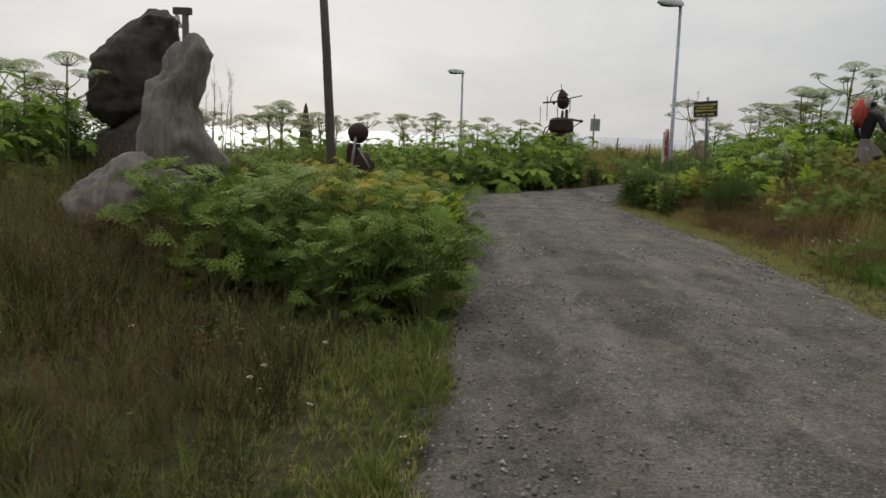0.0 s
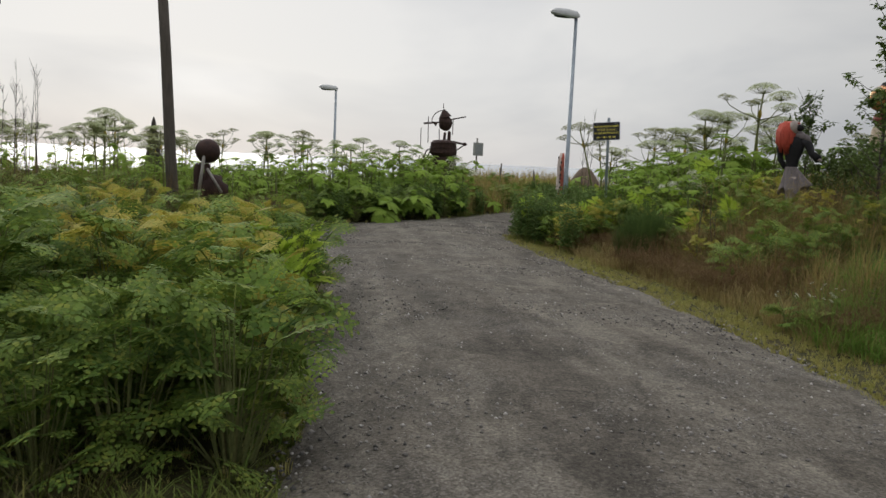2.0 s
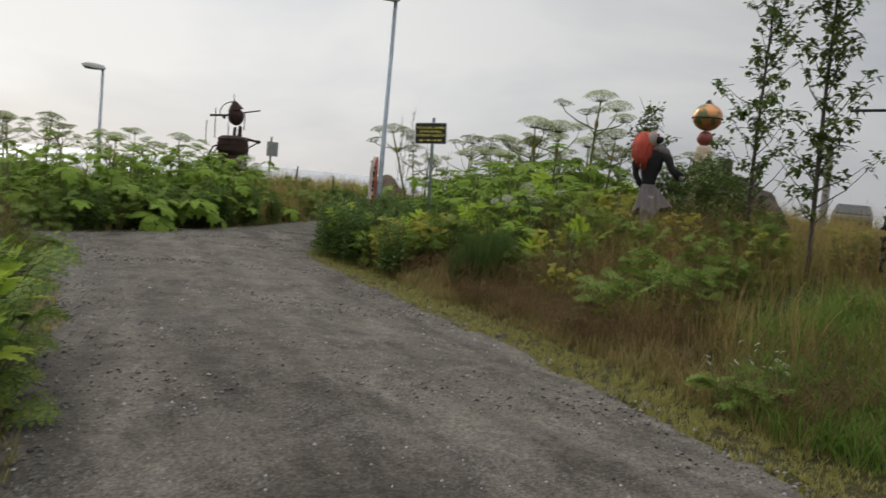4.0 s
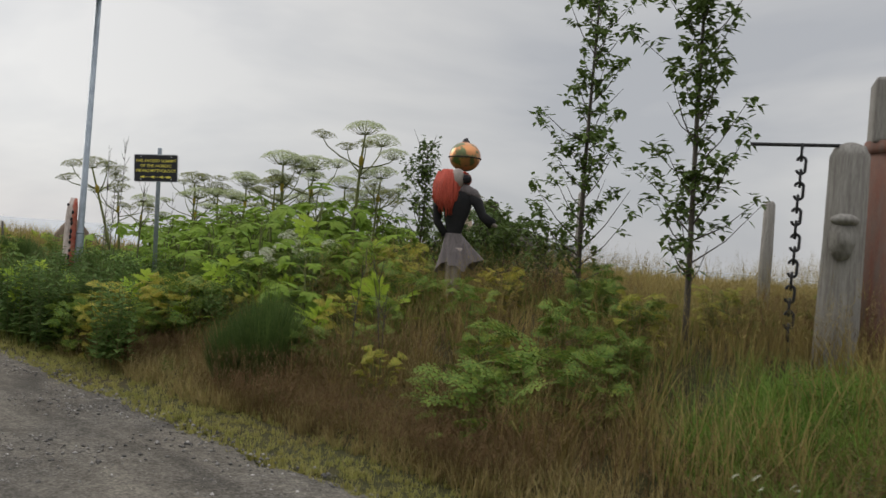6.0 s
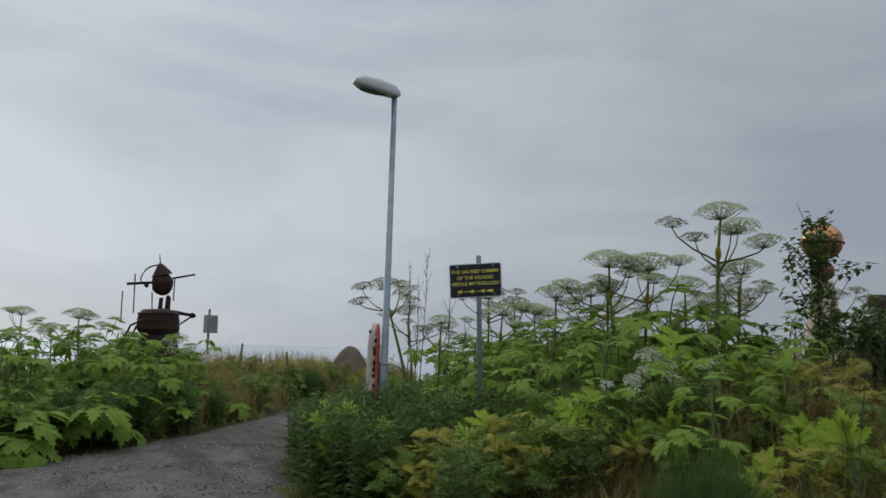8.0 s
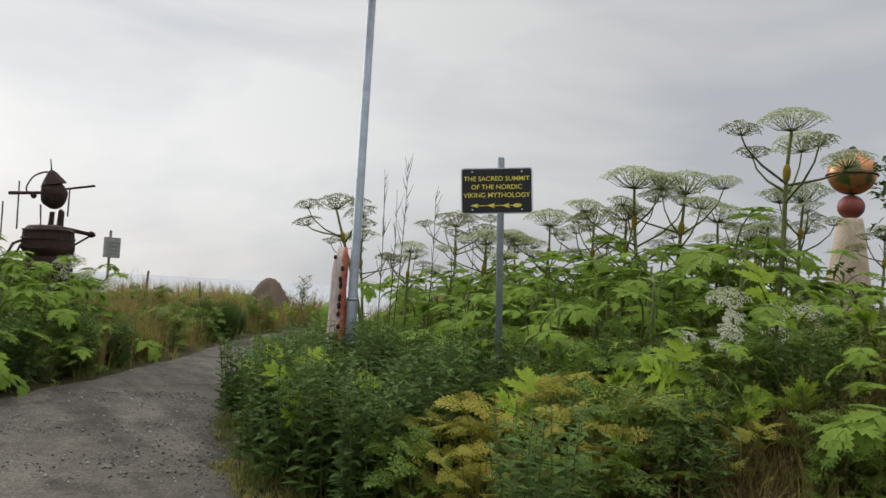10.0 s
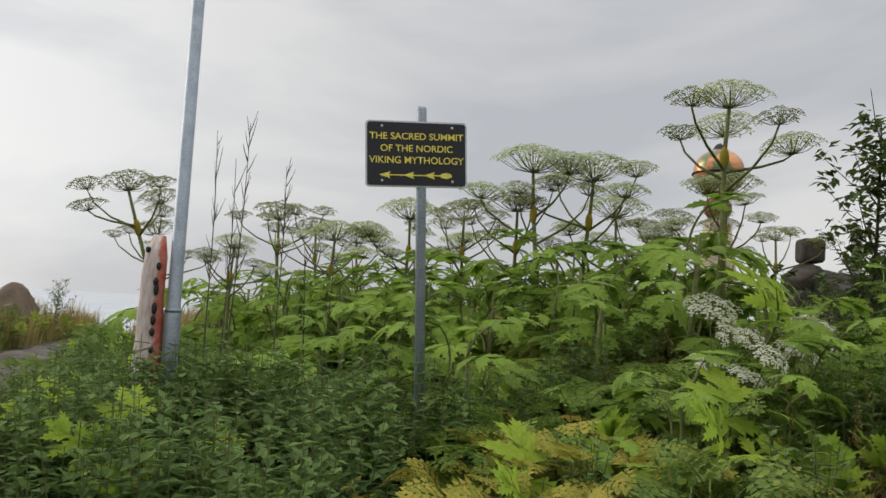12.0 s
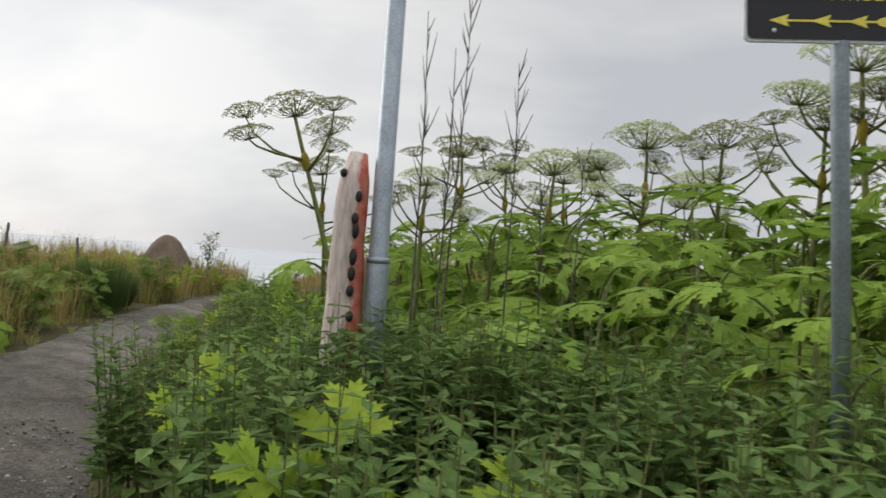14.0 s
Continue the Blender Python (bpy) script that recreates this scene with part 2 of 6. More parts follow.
M_BLACK = plain("black_iron", (0.030, 0.030, 0.032), (0.018, 0.017, 0.017), 0.55, 0.4, 8, 60, 0.3)
M_BOARD = plain("black_sign_paint", (0.016, 0.016, 0.020), (0.024, 0.024, 0.028), 0.45, 0, 3, 120, 0.05)
M_RIM = plain("pale_sign_edge", (0.62, 0.63, 0.66), (0.5, 0.5, 0.54), 0.5, 0.1, 9, 80, 0.05)
M_LETTER = plain("yellow_lettering", (0.78, 0.66, 0.10), (0.70, 0.60, 0.12), 0.5, 0, 9, 80, 0.02)
M_COPPER = Mat("painted_copper_globe", 0.28, 0.65, 0.5)
M_COPPER.color(M_COPPER.mix(M_COPPER.ramp(M_COPPER.noise(3.2, 3), (0.47, (0, 0, 0)), (0.53, (1, 1, 1))), (0.52, 0.235, 0.10), (0.13, 0.15, 0.07)))
M_COPPER = M_COPPER.m
M_REDBALL = plain("dull_red_ball", (0.24, 0.065, 0.05), (0.15, 0.045, 0.04), 0.5, 0.1, 5, 50, 0.1)
M_PLASTER = plain("flaking_pale_plaster", (0.52, 0.44, 0.34), (0.34, 0.25, 0.17), 0.85, 0, 4, 40, 0.5)
M_HAIR = plain("red_wig", (0.52, 0.085, 0.05), (0.30, 0.045, 0.03), 0.7, 0, 9, 60, 0.8, (4, 4, 0.6))
M_CLOTHBLK = plain("black_cloth", (0.018, 0.017, 0.019), (0.010, 0.010, 0.011), 0.95, 0, 9, 80, 0.5)
M_CLOTHGRY = plain("faded_grey_cloth", (0.19, 0.165, 0.165), (0.10, 0.086, 0.09), 0.9, 0, 6, 60, 0.6, (5, 5, 0.6))
M_SKIN = plain("pale_painted_plaster", (0.36, 0.31, 0.28), (0.22, 0.18, 0.16), 0.7, 0, 8, 60, 0.2)
M_CAR = plain("dark_car_paint", (0.05, 0.055, 0.06), (0.04, 0.045, 0.05), 0.25, 0.3, 3, 60, 0.02)
M_GLASS = plain("dark_car_glass", (0.03, 0.035, 0.04), (0.04, 0.045, 0.05), 0.08, 0, 3, 60, 0.0)
M_GREYPAINT = plain("grey_sheet_metal", (0.34, 0.35, 0.33), (0.24, 0.25, 0.24), 0.6, 0.2, 8, 70, 0.1)

g = Mat("gravel_road", 0.95, 0, 0.12)
c = g.ramp(g.noise(0.55, 5, 0.55, (1, 0.28, 1), 0.5), (0.38, (0.078, 0.069, 0.057)), (0.62, (0.114, 0.101, 0.083)))
tracks = g.ramp(g.noise(1.0, 5, 0.6, (1.3, 0.07, 1), 0.3), (0.42, (0, 0, 0)), (0.58, (0.85, 0.85, 0.85)))
c = g.mix(tracks, c, (0.142, 0.128, 0.106))
c = g.mix(1.0, c, g.ramp(g.noise(2.4, 7, 0.66, (1, 0.55, 1), 0.5), (0.40, (0.62, 0.62, 0.62)), (0.50, (0.98, 0.98, 0.98)), (0.60, (1.2, 1.2, 1.2))), "MULTIPLY")
c = g.mix(1.0, c, g.ramp(g.noise(11, 6, 0.66), (0.38, (0.78, 0.78, 0.78)), (0.60, (1.15, 1.15, 1.15))), "MULTIPLY")
c = g.mix(1.0, c, g.ramp(g.noise(48, 5, 0.72), (0.38, (0.52, 0.52, 0.52)), (0.60, (1.34, 1.34, 1.34))), "MULTIPLY")
grit = g.ramp(g.voronoi(75, "Color"), (0.0, (0.024, 0.023, 0.021)), (0.55, (0.080, 0.075, 0.067)), (1.0, (0.30, 0.28, 0.255)))
c = g.mix(g.ramp(g.noise(0.9, 7, 0.7), (0.46, (0.10, 0.10, 0.10)), (0.62, (0.45, 0.45, 0.45))), c, grit)
g.color(c).bump(g.noise(42, 5, 0.7), 0.9, 0.014)
M_ROAD = g.m
g = Mat("gravel_stone", 0.9, 0, 0.25)
g.color(g.ramp(g.island(), (0.0, (0.06, 0.058, 0.056)), (0.5, (0.15, 0.14, 0.13)), (0.9, (0.26, 0.245, 0.23)), (1.0, (0.40, 0.38, 0.36))))
M_PEBBLE = g.m
g = Mat("soil_and_moss", 0.95, 0, 0.15)
c = g.ramp(g.noise(0.8, 5), (0.32, (0.026, 0.023, 0.010)), (0.5, (0.039, 0.041, 0.014)), (0.70, (0.052, 0.037, 0.018)))
c = g.mix(0.4, c, g.ramp(g.noise(14, 5), (0.3, (0.018, 0.020, 0.008)), (0.7, (0.085, 0.070, 0.030))))
g.color(c).bump(g.noise(11, 5), 0.8, 0.05)
M_SOIL = g.m
g = Mat("grey_sea", 0.25, 0, 0.4)
g.color(g.ramp(g.noise(0.02, 3), (0.3, (0.30, 0.33, 0.36)), (0.7, (0.36, 0.39, 0.42)))).bump(g.noise(0.6, 4), 0.2, 0.3)
M_SEA = g.m


# ---- mesh helpers ----
class Geo:
    """Gathers points and faces (triangles and quads) for one mesh."""

    def __init__(self):
        self.v, self.f, self.mi, self.n = [], [], [], 0

    def add(self, v, f, mi=0):
        v = np.asarray(v, float).reshape(-1, 3)
        self.v.append(v)
        self.f += [tuple(i + self.n for i in q) for q in f]
        self.mi += [mi] * len(f)
        self.n += len(v)
        return self

    def tube(self, path, radii, sides=6, mi=0, cap=True):
        path = [Vector(p) for p in path]
        if isinstance(radii, (int, float)):
            radii = [radii] * len(path)
        rings, side = [], None
        for i, p in enumerate(path):
            d = (path[min(i + 1, len(path) - 1)] - path[max(i - 1, 0)]).normalized()
            side = d.orthogonal().normalized() if side is None else (side - d * side.dot(d)).normalized()
            other = d.cross(side)
            rings += [p + (side * math.cos(k * math.tau / sides) + other * math.sin(k * math.tau / sides)) * radii[i] for k in range(sides)]
        f = [(i * sides + k, i * sides + (k + 1) % sides, (i + 1) * sides + (k + 1) % sides, (i + 1) * sides + k) for i in range(len(path) - 1) for k in range(sides)]
        if cap:
            f += [tuple(range(sides))[::-1], tuple((len(path) - 1) * sides + k for k in range(sides))]
        return self.add([tuple(q) for q in rings], f, mi)

    def box(self, lo, hi, mi=0, m=None):
        v = [Vector((x, y, z)) for x in (lo[0], hi[0]) for y in (lo[1], hi[1]) for z in (lo[2], hi[2])]
        v = [tuple(m @ p if m else p) for p in v]
        return self.add(v, [(0, 1, 3, 2), (4, 6, 7, 5), (0, 4, 5, 1), (2, 3, 7, 6), (0, 2, 6, 4), (1, 5, 7, 3)], mi)

    def ball(self, centre, size, mi=0, rings=10, seg=16, shape=None):
        v, f = [], []
        for i in range(rings + 1):
            a = math.pi * i / rings
            for k in range(seg):
                b = math.tau * k / seg
                p = Vector((math.sin(a) * math.cos(b), math.sin(a) * math.sin(b), math.cos(a)))
                s = shape(p) if shape else 1.0
                v.append(tuple(centre[j] + p[j] * size[j] * s for j in range(3)))
        for i in range(rings):
            for k in range(seg):
                a, b = i * seg + k, i * seg + (k + 1) % seg
                f.append((a, a + seg, b + seg, b))
        return self.add(v, f, mi)

    def mesh(self, name, mats, smooth=False):
        me = bpy.data.meshes.new(name)
        me.from_pydata(np.concatenate(self.v).tolist(), [], self.f)
        for m in mats if isinstance(mats, (list, tuple)) else [mats]:
            me.materials.append(m)
        me.polygons.foreach_set("material_index", self.mi)
        if smooth:
            me.polygons.foreach_set("use_smooth", [True] * len(me.polygons))
        me.update()
        return me


def part(name, geo, mats, parent=None, label="", smooth=False, at=None):
    me = geo if isinstance(geo, bpy.types.Mesh) else geo.mesh(name, mats, smooth)
    ob = new(name, me)
    if parent:
        ob.parent = parent
    if at is not None:
        ob.matrix_basis = at
    if label:
        ob["label"] = label
    return ob


def thing(name, label, category, at, group=""):
    ob = new(name)
    ob.empty_display_size = 0.1
    ob.matrix_basis = at
    return tagged(ob, label, category, group)


def bevel(ob, width, segments=2):
    b = ob.modifiers.new("bevel", "BEVEL")
    b.width, b.segments, b.limit_method = width, segments, "ANGLE"
    return ob


def tri_mesh(name, v, tris, mat):
    """A mesh of many triangles from arrays."""
    me = bpy.data.meshes.new(name)
    v, tris = np.asarray(v, np.float32), np.asarray(tris, np.int32)
    me.vertices.add(len(v))
    me.vertices.foreach_set("co", v.ravel())
    me.loops.add(tris.size)
    me.loops.foreach_set("vertex_index", tris.ravel())
    me.polygons.add(len(tris))
    me.polygons.foreach_set("loop_start", np.arange(0, tris.size, 3, dtype=np.int32))
    me.polygons.foreach_set("loop_total", np.full(len(tris), 3, np.int32))
    me.materials.append(mat)
    me.update(calc_edges=True)
    return me


# ---- the lie of the land ----
RIGHT = [(4.0, -14), (4.0, 7.1), (4.15, 10.5), (4.1, 12.5), (4.0, 15.5), (4.0, 18.2), (4.2, 20.0), (4.8, 22.0), (5.7, 24.2), (6.6, 26.2), (8.1, 28.8), (11.5, 35.0), (14.7, 39.4), (24.0, 50.0)]
LEFT = [(22.0, 51.5), (15.5, 40.8), (11.3, 35.7), (8.9, 32.8), (6.7, 29.0), (4.65, 26.0), (2.1, 22.8), (0.1, 21.1), (-2.5, 20.9), (-2.6, 20.0), (0.0, 19.6), (0.2, 15.5), (0.38, 12.5), (0.3, 10.9), (0.15, 7.0), (-0.05, 4.0), (-0.2, 0.0), (-0.3, -14)]
ROAD = np.array(RIGHT + LEFT, float)


def road_gap(x, y):
    """Metres from the road's edge, negative on the road."""
    x, y = np.asarray(x, float), np.asarray(y, float)
    near, inside = np.full(x.shape, 1e9), np.zeros(x.shape, bool)
    for (ax, ay), (bx, by) in zip(ROAD, np.roll(ROAD, -1, axis=0)):
        k = np.clip(((x - ax) * (bx - ax) + (y - ay) * (by - ay)) / ((bx - ax) ** 2 + (by - ay) ** 2), 0, 1)
        near = np.minimum(near, np.hypot(x - ax - k * (bx - ax), y - ay - k * (by - ay)))
        cross = (ay > y) != (by > y)
        with np.errstate(divide="ignore", invalid="ignore"):
            inside ^= cross & (x < (bx - ax) * (y - ay) / (by - ay + 1e-12) + ax)
    return np.where(inside, -near, near)


def ease(a, b, v):
    k = np.clip((np.asarray(v, float) - a) / (b - a), 0, 1)
    return k * k * (3 - 2 * k)


def wave(x, y, size):
    """A cheap, smooth, uneven wave between -1 and 1."""
    a, b = np.asarray(x, float) / size, np.asarray(y, float) / size
    return (np.sin(a * 1.7 + 1.3 * np.sin(b * 1.1)) + np.sin(b * 1.9 + 1.1 * np.sin(a * 0.8 + 2)) + np.sin((a + b) * 1.3 + 4) * 0.7) / 2.7


def land(x, y):
    """The ground's height."""
    x, y = np.asarray(x, float), np.asarray(y, float)
    z = -0.10 * ease(11, 21, y)
    off = road_gap(x, y)
    right = ease(-1, 3, x - 3.2 - 0.55 * np.maximum(y - 20, 0))
    bank = np.where(right > 0.5, 0.84 - 0.48 * ease(16.0, 21, y) * (1 - ease(10.5, 14, x)), 0.50 - 0.2 * ease(18, 24, y))
    z = z + bank * ease(0.25, 4.2, off) + 0.05 * wave(x, y, 1.6) * ease(0.2, 1.5, off) + 0.012 * wave(x, y, 0.45)
    far = np.hypot(x - 4, y - 12)
    return z - 26 * ease(32, 125, far)


def land1(x, y):
    return float(land(np.array([x]), np.array([y]))[0])


def axis(lo, hi, step, far):
    core = list(np.arange(lo, hi + 1e-6, step))
    out, gap = [], step
    while not out or out[-1] < far:
        gap *= 1.28
        out.append((out[-1] if out else 0) + gap)
    return np.array([lo - o for o in out[::-1]] + core + [hi + o for o in out])


gx, gy = axis(-12, 22, 0.25, 3200), axis(-6, 44, 0.25, 3200)
X, Y = np.meshgrid(gx, gy)
Z = land(X, Y) - 0.06 * (1 - ease(-0.15, 0.10, road_gap(X, Y)))
V = np.stack([X, Y, Z], -1).reshape(-1, 3)
w = len(gx)
a = (np.arange(len(gy) - 1)[:, None] * w + np.arange(w - 1)[None]).ravel()
ground = new("ground", tri_mesh("ground", V, np.concatenate([np.stack([a, a + 1, a + w + 1], 1), np.stack([a, a + w + 1, a + w], 1)]), M_SOIL))
tagged(ground, "uneven brown and green ground under the plants", "ground", kind="structure")

# the gravel road, slightly crowned, with an uneven edge
rx, ry = np.arange(-3, 24.2, 0.16), np.arange(-12, 50.2, 0.16)
X, Y = np.meshgrid(rx, ry)
gap = road_gap(X, Y) + 0.07 * wave(X, Y, 0.55) + 0.12 * wave(X + 5, Y, 0.27) + 0.05 * wave(X, Y, 0.11)
Z = land(X, Y) + 0.018 + 0.03 * ease(0, 1.2, -gap) - 0.13 * ease(-0.12, 0.42, gap) + 0.008 * wave(X + 3, Y, 1.1)
V = np.stack([X, Y, Z], -1).reshape(-1, 3)
w = len(rx)
a = (np.arange(len(ry) - 1)[:, None] * w + np.arange(w - 1)[None]).ravel()
a = a[(gap.ravel()[a] < 0.55)]
road = new("road", tri_mesh("road", V, np.concatenate([np.stack([a, a + 1, a + w + 1], 1), np.stack([a, a + w + 1, a + w], 1)]), M_ROAD))
tagged(road, "grey-brown gravel road with worn wheel tracks", "road", kind="structure")

sea = new("water", tri_mesh("water", [(-4500, -4500, -14), (4500, -4500, -14), (4500, 4800, -14), (-4500, 4800, -14)], [(0, 1, 2), (0, 2, 3)], M_SEA))
tagged(sea, "calm grey sea reaching the horizon", "sea", kind="structure")


# ---- stones ----
def rock_mesh(name, size, mat, seed, cuts=7, rough=0.12, profile=None, rings=34, seg=48):
    """A boulder: a ball cut by flat faces, roughened, or shaped by a profile of (offset, half width, half depth) along its height."""
    rnd = random.Random(seed)
    planes = []
    for _ in range(cuts):
        d = Vector((rnd.uniform(-1, 1), rnd.uniform(-1, 1), rnd.uniform(-0.8, 1))).normalized()
        planes.append((d, rnd.uniform(0.62, 0.88)))

    def shape(p):
        s = 1.0
        for d, far in planes:
            k = p.dot(d)
            if k * s > far:
                s = far / k
        q = Vector((p.x * size[0], p.y * size[1], p.z * size[2]))
        return s * (1 + rough * noise.noise(q * 2.1 + Vector((seed, 0, 0))) + rough * 0.5 * noise.noise(q * 5.3) + rough * 0.22 * noise.noise(q * 14))

    geo = Geo().ball((0, 0, 0), size, 0, rings, seg, shape)
    if profile:
        v = geo.v[0]
        t = np.clip((v[:, 2] / size[2] + 1) / 2, 0, 1)
        ts = np.linspace(0, 1, len(profile))
        pr = np.array(profile)
        width = np.sqrt(np.clip(1 - (2 * t - 1) ** 2, 0.02, 1))
        v[:, 0] = np.interp(t, ts, pr[:, 0]) + v[:, 0] / size[0] / width * np.interp(t, ts, pr[:, 1]) * np.minimum(1, width * 1.9)
        v[:, 1] = v[:, 1] / size[1] / width * np.interp(t, ts, pr[:, 2]) * np.minimum(1, width * 1.9)
    return geo.mesh(name, mat, True)


def stone(name, label, at, size, mat, seed, **more):
    ob = new(name, rock_mesh(name, size, mat, seed, **more))
    ob.matrix_basis = at
    return tagged(ob, label, "stone")


stone("standing_stone", "tall smooth grey standing stone with a nodding top, among grass", pose(-2.93, 8.85, 1.53, 0, 0, 6), (0.5, 0.4, 0.94), M_STONE, 3, cuts=6, rough=0.20, rings=60, seg=64,
      profile=[(-0.04, 0.34, 0.34), (-0.02, 0.42, 0.40), (0.03, 0.50, 0.42), (0.05, 0.50, 0.40), (0.03, 0.44, 0.37), (-0.01, 0.39, 0.33), (0.0, 0.35, 0.30), (0.05, 0.35, 0.27), (0.09, 0.35, 0.26), (0.11, 0.34, 0.24), (0.11, 0.31, 0.22)])
stone("dark_boulder", "dark blocky lava boulder resting on a lower rock", pose(-4.62, 12.05, 2.38, 0, 0, 4), (0.66, 0.60, 0.78), M_DARKSTONE, 8, cuts=9, rough=0.20, rings=56, seg=64,
      profile=[(-0.16, 0.36, 0.36), (-0.10, 0.52, 0.46), (-0.02, 0.60, 0.52), (0.01, 0.64, 0.56), (0.01, 0.66, 0.56), (0.06, 0.60, 0.54), (0.16, 0.48, 0.48), (0.24, 0.38, 0.40)])
stone("base_boulder", "dark rough lava rock carrying a second boulder", pose(-4.72, 12.1, 1.02, 0, 0, 0), (0.66, 0.6, 0.84), M_DARKSTONE, 12, cuts=8, rough=0.14)
stone("low_boulder", "low weathered grey boulder half sunk in grass", pose(-2.80, 7.3, 0.80, 0, 10, 20), (0.66, 0.52, 0.50), M_STONE, 21, cuts=14, rough=0.26, rings=44, seg=56)
stone("foot_stone", "dark jagged stone at the foot of the standing stone", pose(-2.42, 8.5, 0.62, 0, 20, 40), (0.20, 0.22, 0.55), M_DARKSTONE, 25, cuts=8, rough=0.25)
stone("pointed_stone", "narrow pointed dark standing stone behind shrubs", pose(-4.97, 29.0, 1.25, 0, 0, 0), (0.28, 0.25, 1.15), M_DARKSTONE, 30, cuts=3, rough=0.08,
      profile=[(0, 0.28, 0.25), (0, 0.28, 0.24), (0, 0.25, 0.22), (0, 0.19, 0.17), (0, 0.11, 0.10), (0.0, 0.04, 0.04)])
stone("roadside_boulder", "large rounded brown boulder beside the road", pose(12.38, 39.6, 0.32, 0, 0, 10), (0.74, 0.7, 1.08), M_BROWNSTONE, 41, cuts=5, rough=0.08)
stone("flat_stone", "flat grey stone lying in the roadside shrubs", pose(-2.6, 13.2, 0.62, 0, 0, 15), (0.45, 0.35, 0.2), M_STONE, 51, cuts=7, rough=0.1)

# a cairn of dark slabs with a square block on top
cairn_at = (12.05, 18.4)
for i, (dx, dy, z, sx, sy, sz) in enumerate([(0.0, 0, 0.85, 1.25, 1.0, 0.75), (0.75, 0.1, 0.95, 0.75, 0.6, 0.5), (0.20, -0.45, 1.45, 0.55, 0.5, 0.34), (0.15, -0.10, 1.62, 0.52, 0.46, 0.36), (0.05, 0.0, 1.95, 0.27, 0.26, 0.24)]):
    stone("cairn_stone", "dark lava slab stacked in a cairn", pose(cairn_at[0] + dx, cairn_at[1] + dy, z, 0, 0, 37 * i), (sx, sy, sz), M_DARKSTONE, 60 + i, cuts=16, rough=0.22, rings=26, seg=36)["group"] = "stacked cairn stones"
stone("cairn_stone", "long dark lava slab sloping down from the cairn", pose(12.25, 17.68, 1.42, 36, 0, 4), (0.46, 1.1, 0.50), M_DARKSTONE, 71, cuts=12, rough=0.2)["group"] = "stacked cairn stones"
cap = new("cairn_block", Geo().box((-0.14, -0.13, 0), (0.14, 0.13, 0.27)).mesh("cairn_block", M_DARKSTONE))
cap.matrix_basis = pose(cairn_at[0] + 0.08, cairn_at[1], 2.12, 0, 0, 35)
bevel(tagged(cap, "square dark stone block on top of the cairn", "stone"), 0.05, 3)
rod = new("leaning_rod", Geo().tube([(0, 0, 0), (0.55, 0.0, -0.75)], 0.025, 8).mesh("leaning_rod", M_WOODPOLE))
rod.matrix_basis = pose(cairn_at[0] + 0.35, cairn_at[1] - 0.45, 2.0, 0, 0, -25)
tagged(rod, "dark wooden rod leaning on the cairn", "rod")


# ---- lamps, poles and signs ----
def street_lamp(x, y, height, yaw, label):
    base = land1(x, y)
    at = thing("street_lamp", label, "street lamp", pose(x, y, base - 0.1, 0, 0, yaw), "street lamps")
    h = height - base + 0.1
    part("pole", Geo().tube([(0, 0, 0), (0, 0, 1.4), (0, 0, 1.42), (0, 0, h)], [0.056, 0.056, 0.047, 0.040], 20), M_STEEL, at, smooth=True)
    part("collar", Geo().tube([(0, 0, 1.395), (0, 0, 1.425)], 0.0565, 20), M_STEEL, at, smooth=True)
    head = Geo()
    sections = [(0.07, 0.05, 0.05, 0.0), (0.0, 0.08, 0.12, 0.0), (-0.25, 0.11, 0.145, 0.01), (-0.5, 0.105, 0.12, 0.03), (-0.60, 0.06, 0.045, 0.05)]
    v, f, n = [], [], 12
    for x0, hw, hh, lift in sections:
        for k in range(n):
            a = math.tau * k / n
            up = math.sin(a)
            v.append((x0, math.copysign(abs(math.cos(a)) ** 0.6, math.cos(a)) * hw, lift + h + 0.04 + (abs(up) ** 0.7 * hh * (1 if up > 0 else -0.35 * (up < 0)))))
    for i in range(len(sections) - 1):
        f += [(i * n + k, i * n + (k + 1) % n, (i + 1) * n + (k + 1) % n, (i + 1) * n + k) for k in range(n)]
    f += [tuple(range(n))[::-1], tuple((len(sections) - 1) * n + k for k in range(n))]
    shell = part("lamp_head", head.add(v, f), M_HEAD, at, "pale grey lamp housing", True)
    part("lens", Geo().ball((-0.30, 0, h + 0.02), (0.24, 0.082, 0.035), 0, 8, 18), M_LENS, shell, "dark underside lens", True)
    return at


street_lamp(5.69, 20.70, 4.75, 8, "tall galvanised street lamp with a flat head beside a painted post")
street_lamp(0.58, 32.9, 3.80, 4, "galvanised street lamp behind the hogweed hedge")

pole_base = land1(-2.75, 19.4)
pole = thing("utility_pole", "dark weathered wooden pole leaning slightly over shrubs", "pole", pose(-2.64, 19.4, pole_base - 0.2), "")
part("shaft", Geo().tube([(0, 0, 0), (-0.10, 0.0, 1.5), (-0.22, 0.05, 3.6), (-0.42, 0.1, 6.6)], [0.115, 0.11, 0.10, 0.09], 20), M_WOODPOLE, pole, smooth=True)
ring = [(0.16 * math.cos(a), -0.17, 0.72 + 0.20 * math.sin(a)) for a in np.linspace(0, math.tau, 25)]
part("hose_coil", Geo().tube(ring, 0.02, 8, cap=False).tube([(p[0] * 0.8, p[1] - 0.03, 0.72 + (p[2] - 0.72) * 0.8) for p in ring], 0.02, 8, cap=False), M_BLACK, pole, "dark coil hung on the pole", True)

